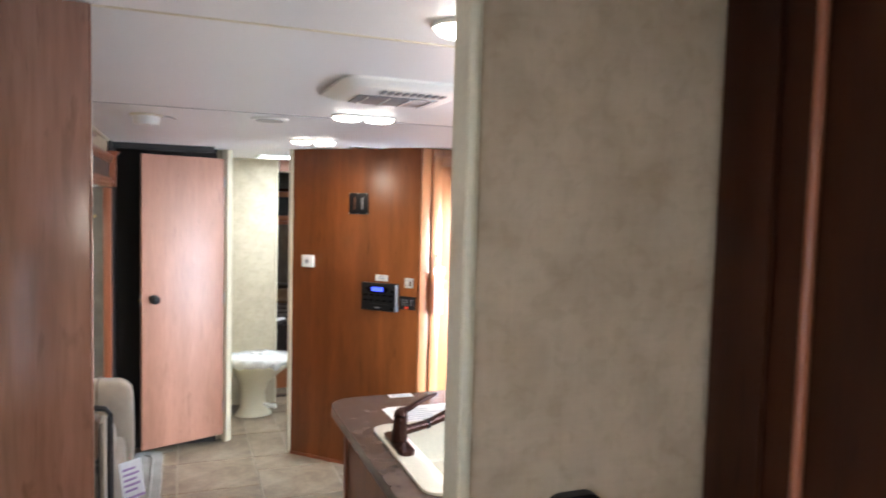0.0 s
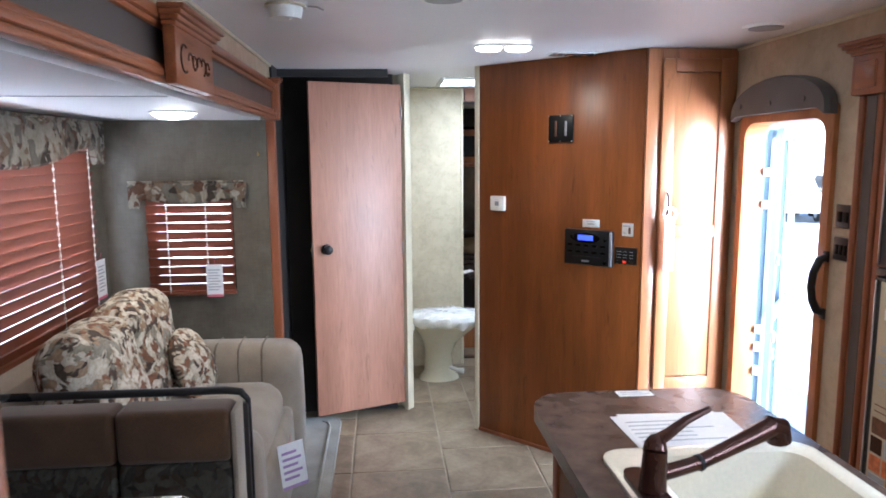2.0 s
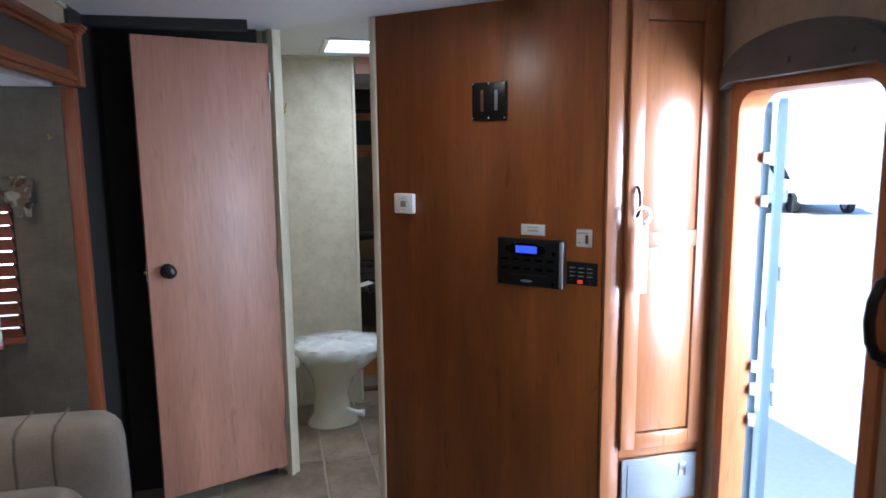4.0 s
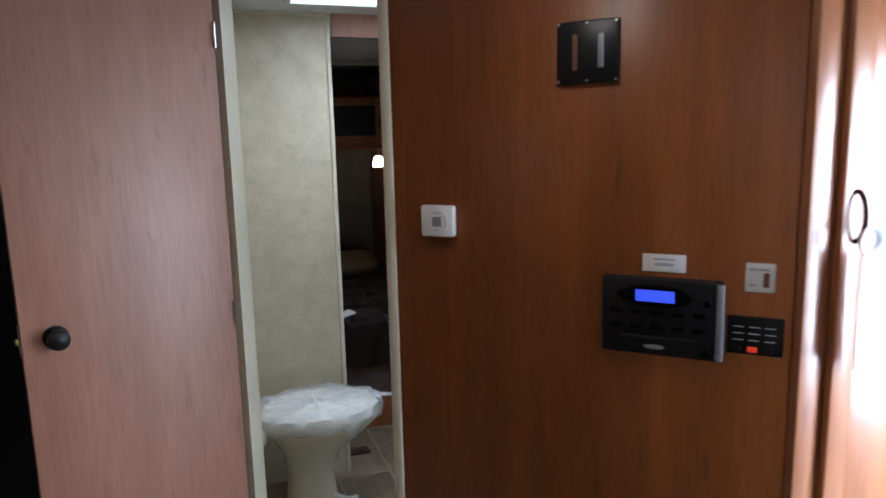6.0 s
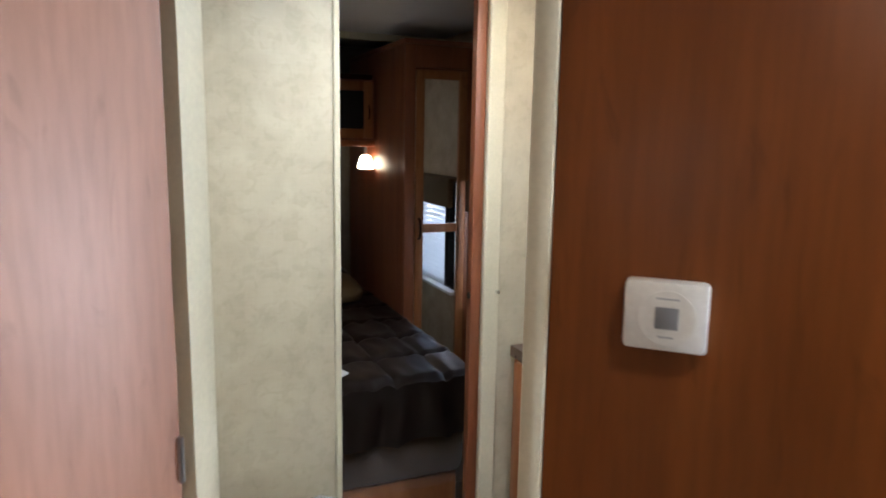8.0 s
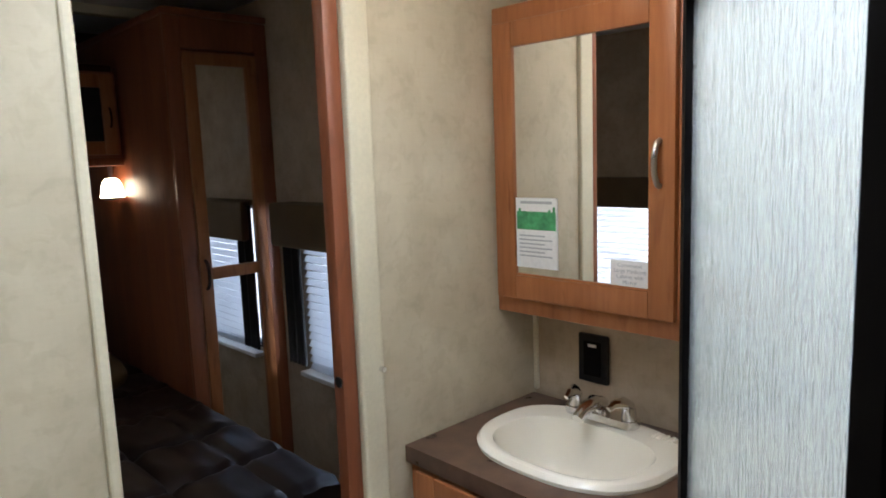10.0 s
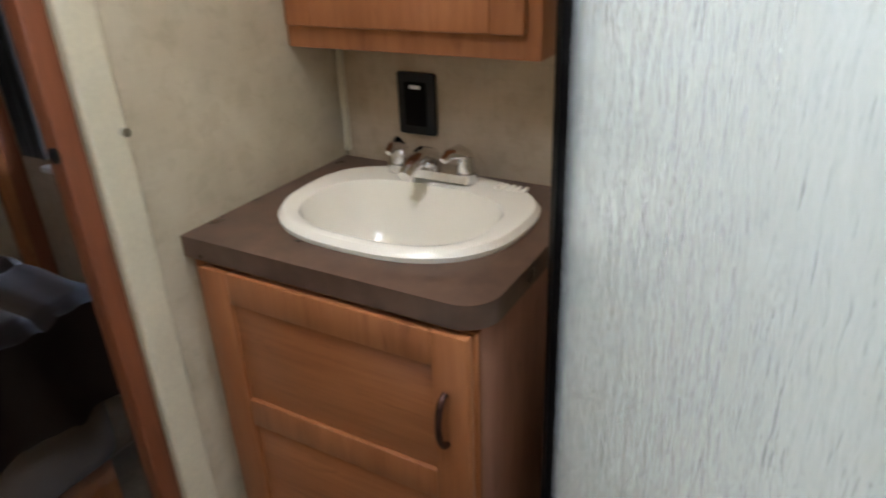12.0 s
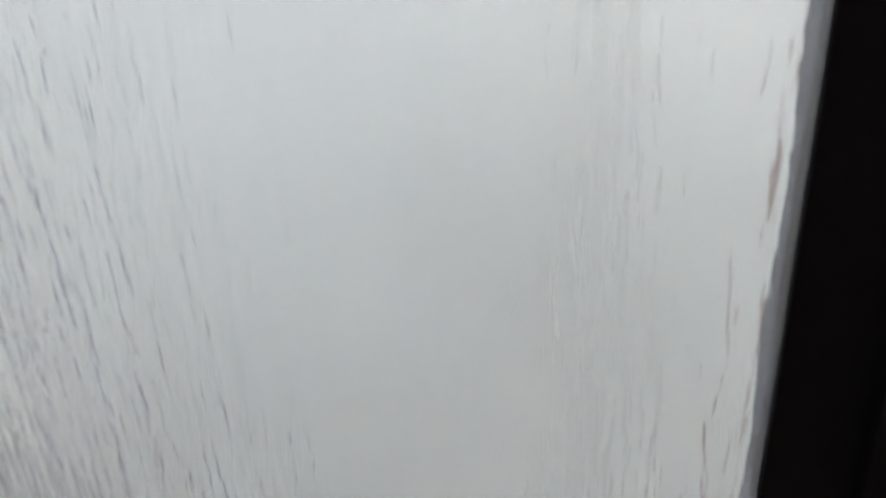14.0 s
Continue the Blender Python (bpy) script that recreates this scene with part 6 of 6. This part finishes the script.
def overhead():
    t = thing("overhead_cabinet", (0.5, 7.6, 1.43), "red wood cabinet over the bed with black door inserts", "cabinet")
    x0, x1 = -0.27, 1.262
    part("body", bx(start(), (x0, 7.37, 1.43), (x1, 7.897, 1.77), 0.003), M_trimz, t)
    part("light_rail", bx(start(), (x0, 7.352, 1.418), (x1, 7.369, 1.452), 0.004), M_trim, t)
    w = (x1 - x0) / 3
    for k in range(3):
        a, b = x0 + w * k + 0.012, x0 + w * (k + 1) - 0.012
        d = cabinet_door(framed_door(a, b, 1.462, 1.76, 7.351, 0.05), M_cab, t)
        part("insert", bx(start(), (a + 0.046, 7.358, 1.508), (b - 0.046, 7.362, 1.714)), M_black, d, "gloss black insert")
        part("handle", tube(start(), arc((b - 0.025, 7.351, 1.60), 0.035, -90, 90, 8, (0, -0.5, 0), (0, 0, 1)), 0.004, 8), M_bronze, d)
    part("crown", bx(start(), (x0, 7.40, 1.771), (x1, 7.897, 1.80), 0.003), M_darkwood, t)


overhead()
struct("trim_bedroom_cove", bx(start(), (LX, 7.30, 1.965), (RX, 7.345, CZ), 0.004), M_cream)
t = thing("reading_lamp", (1.2, 7.42, 1.33), "lit glass reading lamp under the overhead cabinet", "wall lamp")
lx, ly = 1.222, 7.40
bm = start()
ring_loft(bm, [[(lx + r * math.cos(k * math.tau / 18), ly + r * math.sin(k * math.tau / 18), z) for k in range(18)] for z, r in ((1.372, 0.018), (1.362, 0.03), (1.335, 0.038), (1.30, 0.044))], caps=True)
part("shade", bm, M_sconce, t, "lit frosted glass shade")
part("stem", rod(start(), (lx, ly, 1.372), (lx, ly, 1.428), 0.009, seg=12), M_nickel, t)
part("shade_rim", rod(start(), (lx, ly, 1.290), (lx, ly, 1.2995), 0.03, 0.044, seg=18), M_nickel, t)


def bedroom_window(name, m):
    """A window with a white blind, black curtains and a padded valance, facing -y in its frame."""
    window(name, m, 0.58, 0.66, 1.25)
    t = thing("window_blind", (0, 0, 0), "white pleated blind, closed and bright with daylight", "blind", "white blinds", frame_m=m)
    n = 20
    for k in range(n):
        bm = bx(start(), (0.004, -0.013, -0.0012), (0.576, 0.013, 0.0012), 0.0006, 1)
        bmesh.ops.transform(bm, matrix=pose(0, -0.014, 0.67 + 0.0283 * k, 58), verts=bm.verts)
        part("slat", bm, M_blindw, t, smooth=False)
    part("headrail", bx(start(), (0, -0.03, 1.235), (0.58, -0.002, 1.26), 0.002), M_blindw, t)
    part("sill", bx(start(), (-0.02, -0.05, 0.635), (0.60, -0.001, 0.652), 0.003), M_white, t)
    for a, b in ((-0.075, 0.035), (0.545, 0.655)):
        c = thing("curtain", (0, 0, 0), "narrow black curtain beside the window", "curtain", "black curtains", frame_m=m)
        bm = start()
        ring_loft(bm, [[(a + (b - a) * i / 14, -0.052 - 0.010 * math.sin(i * 1.9), z) for i in range(15)] for z in (0.68, 0.9, 1.1, 1.25)], close=False)
        ob = part("drape", bm, M_curtain, c)
        sol = ob.modifiers.new("thickness", "SOLIDIFY")
        sol.thickness = 0.003
    v = thing("padded_valance", (0, 0, 0), "padded tan valance over the bedroom window", "valance", "tan valances", frame_m=m)
    bm = start()
    bx(bm, (-0.085, -0.10, 1.115), (0.665, -0.066, 1.27), 0.012)
    part("face", bm, M_gold, v)
    part("top", bx(start(), (-0.085, -0.0655, 1.25), (0.665, -0.001, 1.268), 0.004), M_gold, v)


area("bedroom_window_light", (RX + 0.35, 6.41, 1.05), (0, 6.41, 1.0), 0.7, 0.8, 1.0, DAY)
area("bedroom_window_light", (LX - 0.4, 6.41, 1.05), (1, 6.41, 1.0), 0.7, 0.8, 1.0, DAY)
bedroom_window("window_3", pose(RX, 6.70, 0, 0, 0, -90))
bedroom_window("window_4", pose(LX, 6.12, 0, 0, 0, 90))
t = thing("smoke_detector", (1.05, 6.35, CZ), "small white alarm on the bedroom ceiling", "smoke detector")
part("base", rod(start(), (1.0, 6.1, CZ - 0.01), (1.0, 6.1, CZ - 0.0005), 0.06, seg=24), M_white, t)
part("body", rod(start(), (1.0, 6.1, CZ - 0.04), (1.0, 6.1, CZ - 0.0105), 0.048, 0.054, seg=24), M_white, t)

# ---- outside the entry door ----
def parked_car(at, turn, paint, label):
    m = pose(at[0], at[1], -0.85, 0, 0, turn)
    t = thing("parked_car", (0, 0, 0), label, "car", "parked cars", frame_m=m)
    side = [(-2.2, 0.35), (-2.25, 0.75), (-2.1, 0.95), (-1.2, 1.05), (-0.55, 1.55), (1.3, 1.6), (1.95, 1.1), (2.2, 1.0), (2.25, 0.5), (2.2, 0.35)]
    bm = start()
    ring_loft(bm, [[(x, y, 0.35 + (z - 0.35) * s) for x, z in side] for y, s in ((-0.85, 0.97), (-0.75, 1.0), (0.75, 1.0), (0.85, 0.97))])
    bmesh.ops.bevel(bm, geom=bm.edges[:], offset=0.04, segments=2, affect="EDGES")
    part("body", bm, paint, t)
    for y in (-0.865, 0.865):
        part("side_glass", prism_y(start(), [(-1.05, 1.08), (-0.5, 1.48), (1.2, 1.52), (1.7, 1.1)], y - 0.006, y + 0.006), M_black, t)
        for x in (-1.35, 1.4):
            w = part("wheel", rod(start(), (x, y - 0.1, 0.33), (x, y + 0.1, 0.33), 0.33, seg=24), M_tyre, t)
            part("rim", rod(start(), (x, y - 0.108, 0.33), (x, y + 0.108, 0.33), 0.2, seg=20), M_nickel, w)
    for y in (-0.6, 0.6):
        part("headlight", bx(start(), (-2.27, y - 0.15, 0.7), (-2.2, y + 0.15, 0.85), 0.02), M_white, t)


parked_car((16.2, 22.9), 72, M_carpaint, "grey car parked on the pale lot outside")
parked_car((17.9, 21.7), 72, M_carwhite, "white car parked on the pale lot outside")
parked_car((14.4, 24.2), 72, M_carwhite, "white car parked at the end of the row outside")

# ---- floor tiles, last ----
def tiles():
    g = 0.23
    ox, oy = 0.345, 4.45
    rng = random.Random(7)
    taken, meshes = set(), {}
    def mesh_for(w, h):
        if (w, h) not in meshes:
            bm = start()
            W, H, e, c = w * g - 0.008, h * g - 0.008, 0.003, 0.003
            ring_loft(bm, [[(-W / 2, -H / 2, -0.004), (W / 2, -H / 2, -0.004), (W / 2, H / 2, -0.004), (-W / 2, H / 2, -0.004)], [(-W / 2, -H / 2, -0.002), (W / 2, -H / 2, -0.002), (W / 2, H / 2, -0.002), (-W / 2, H / 2, -0.002)], [(-W / 2 + e, -H / 2 + e, 0), (W / 2 - e, -H / 2 + e, 0), (W / 2 - e, H / 2 - e, 0), (-W / 2 + e, H / 2 - e, 0)]])
            meshes[(w, h)] = finish("tile", bm, M_tile, False)
        return meshes[(w, h)]
    i0, i1 = -4, 5
    for j in range(-11, 10):
        for i in range(i0, i1 + 1):
            if (i, j) in taken:
                continue
            opts = [(2, 2), (2, 1), (1, 2), (2, 2), (1, 1)]
            rng.shuffle(opts)
            for w, h in opts + [(1, 1)]:
                cells = {(i + a, j + b) for a in range(w) for b in range(h)}
                if not cells & taken and i + w - 1 <= i1 and j + h - 1 <= 9:
                    break
            taken |= cells
            ob = new("tile", mesh_for(w, h))
            ob.location = (ox + (i + w / 2) * g, oy + (j + h / 2) * g, 0)
            ob.parent = floor
    far = start()
    for j in list(range(-25, -11)):
        for i in range(i0, i1 + 1):
            bx(far, (ox + i * g + 0.004, oy + j * g + 0.004, -0.0039), (ox + (i + 1) * g - 0.004, oy + (j + 1) * g - 0.004, 0))
    ob = part("far_tiles", far, M_tile, floor, smooth=False)
    ob["kind"] = "stuff"


tiles()
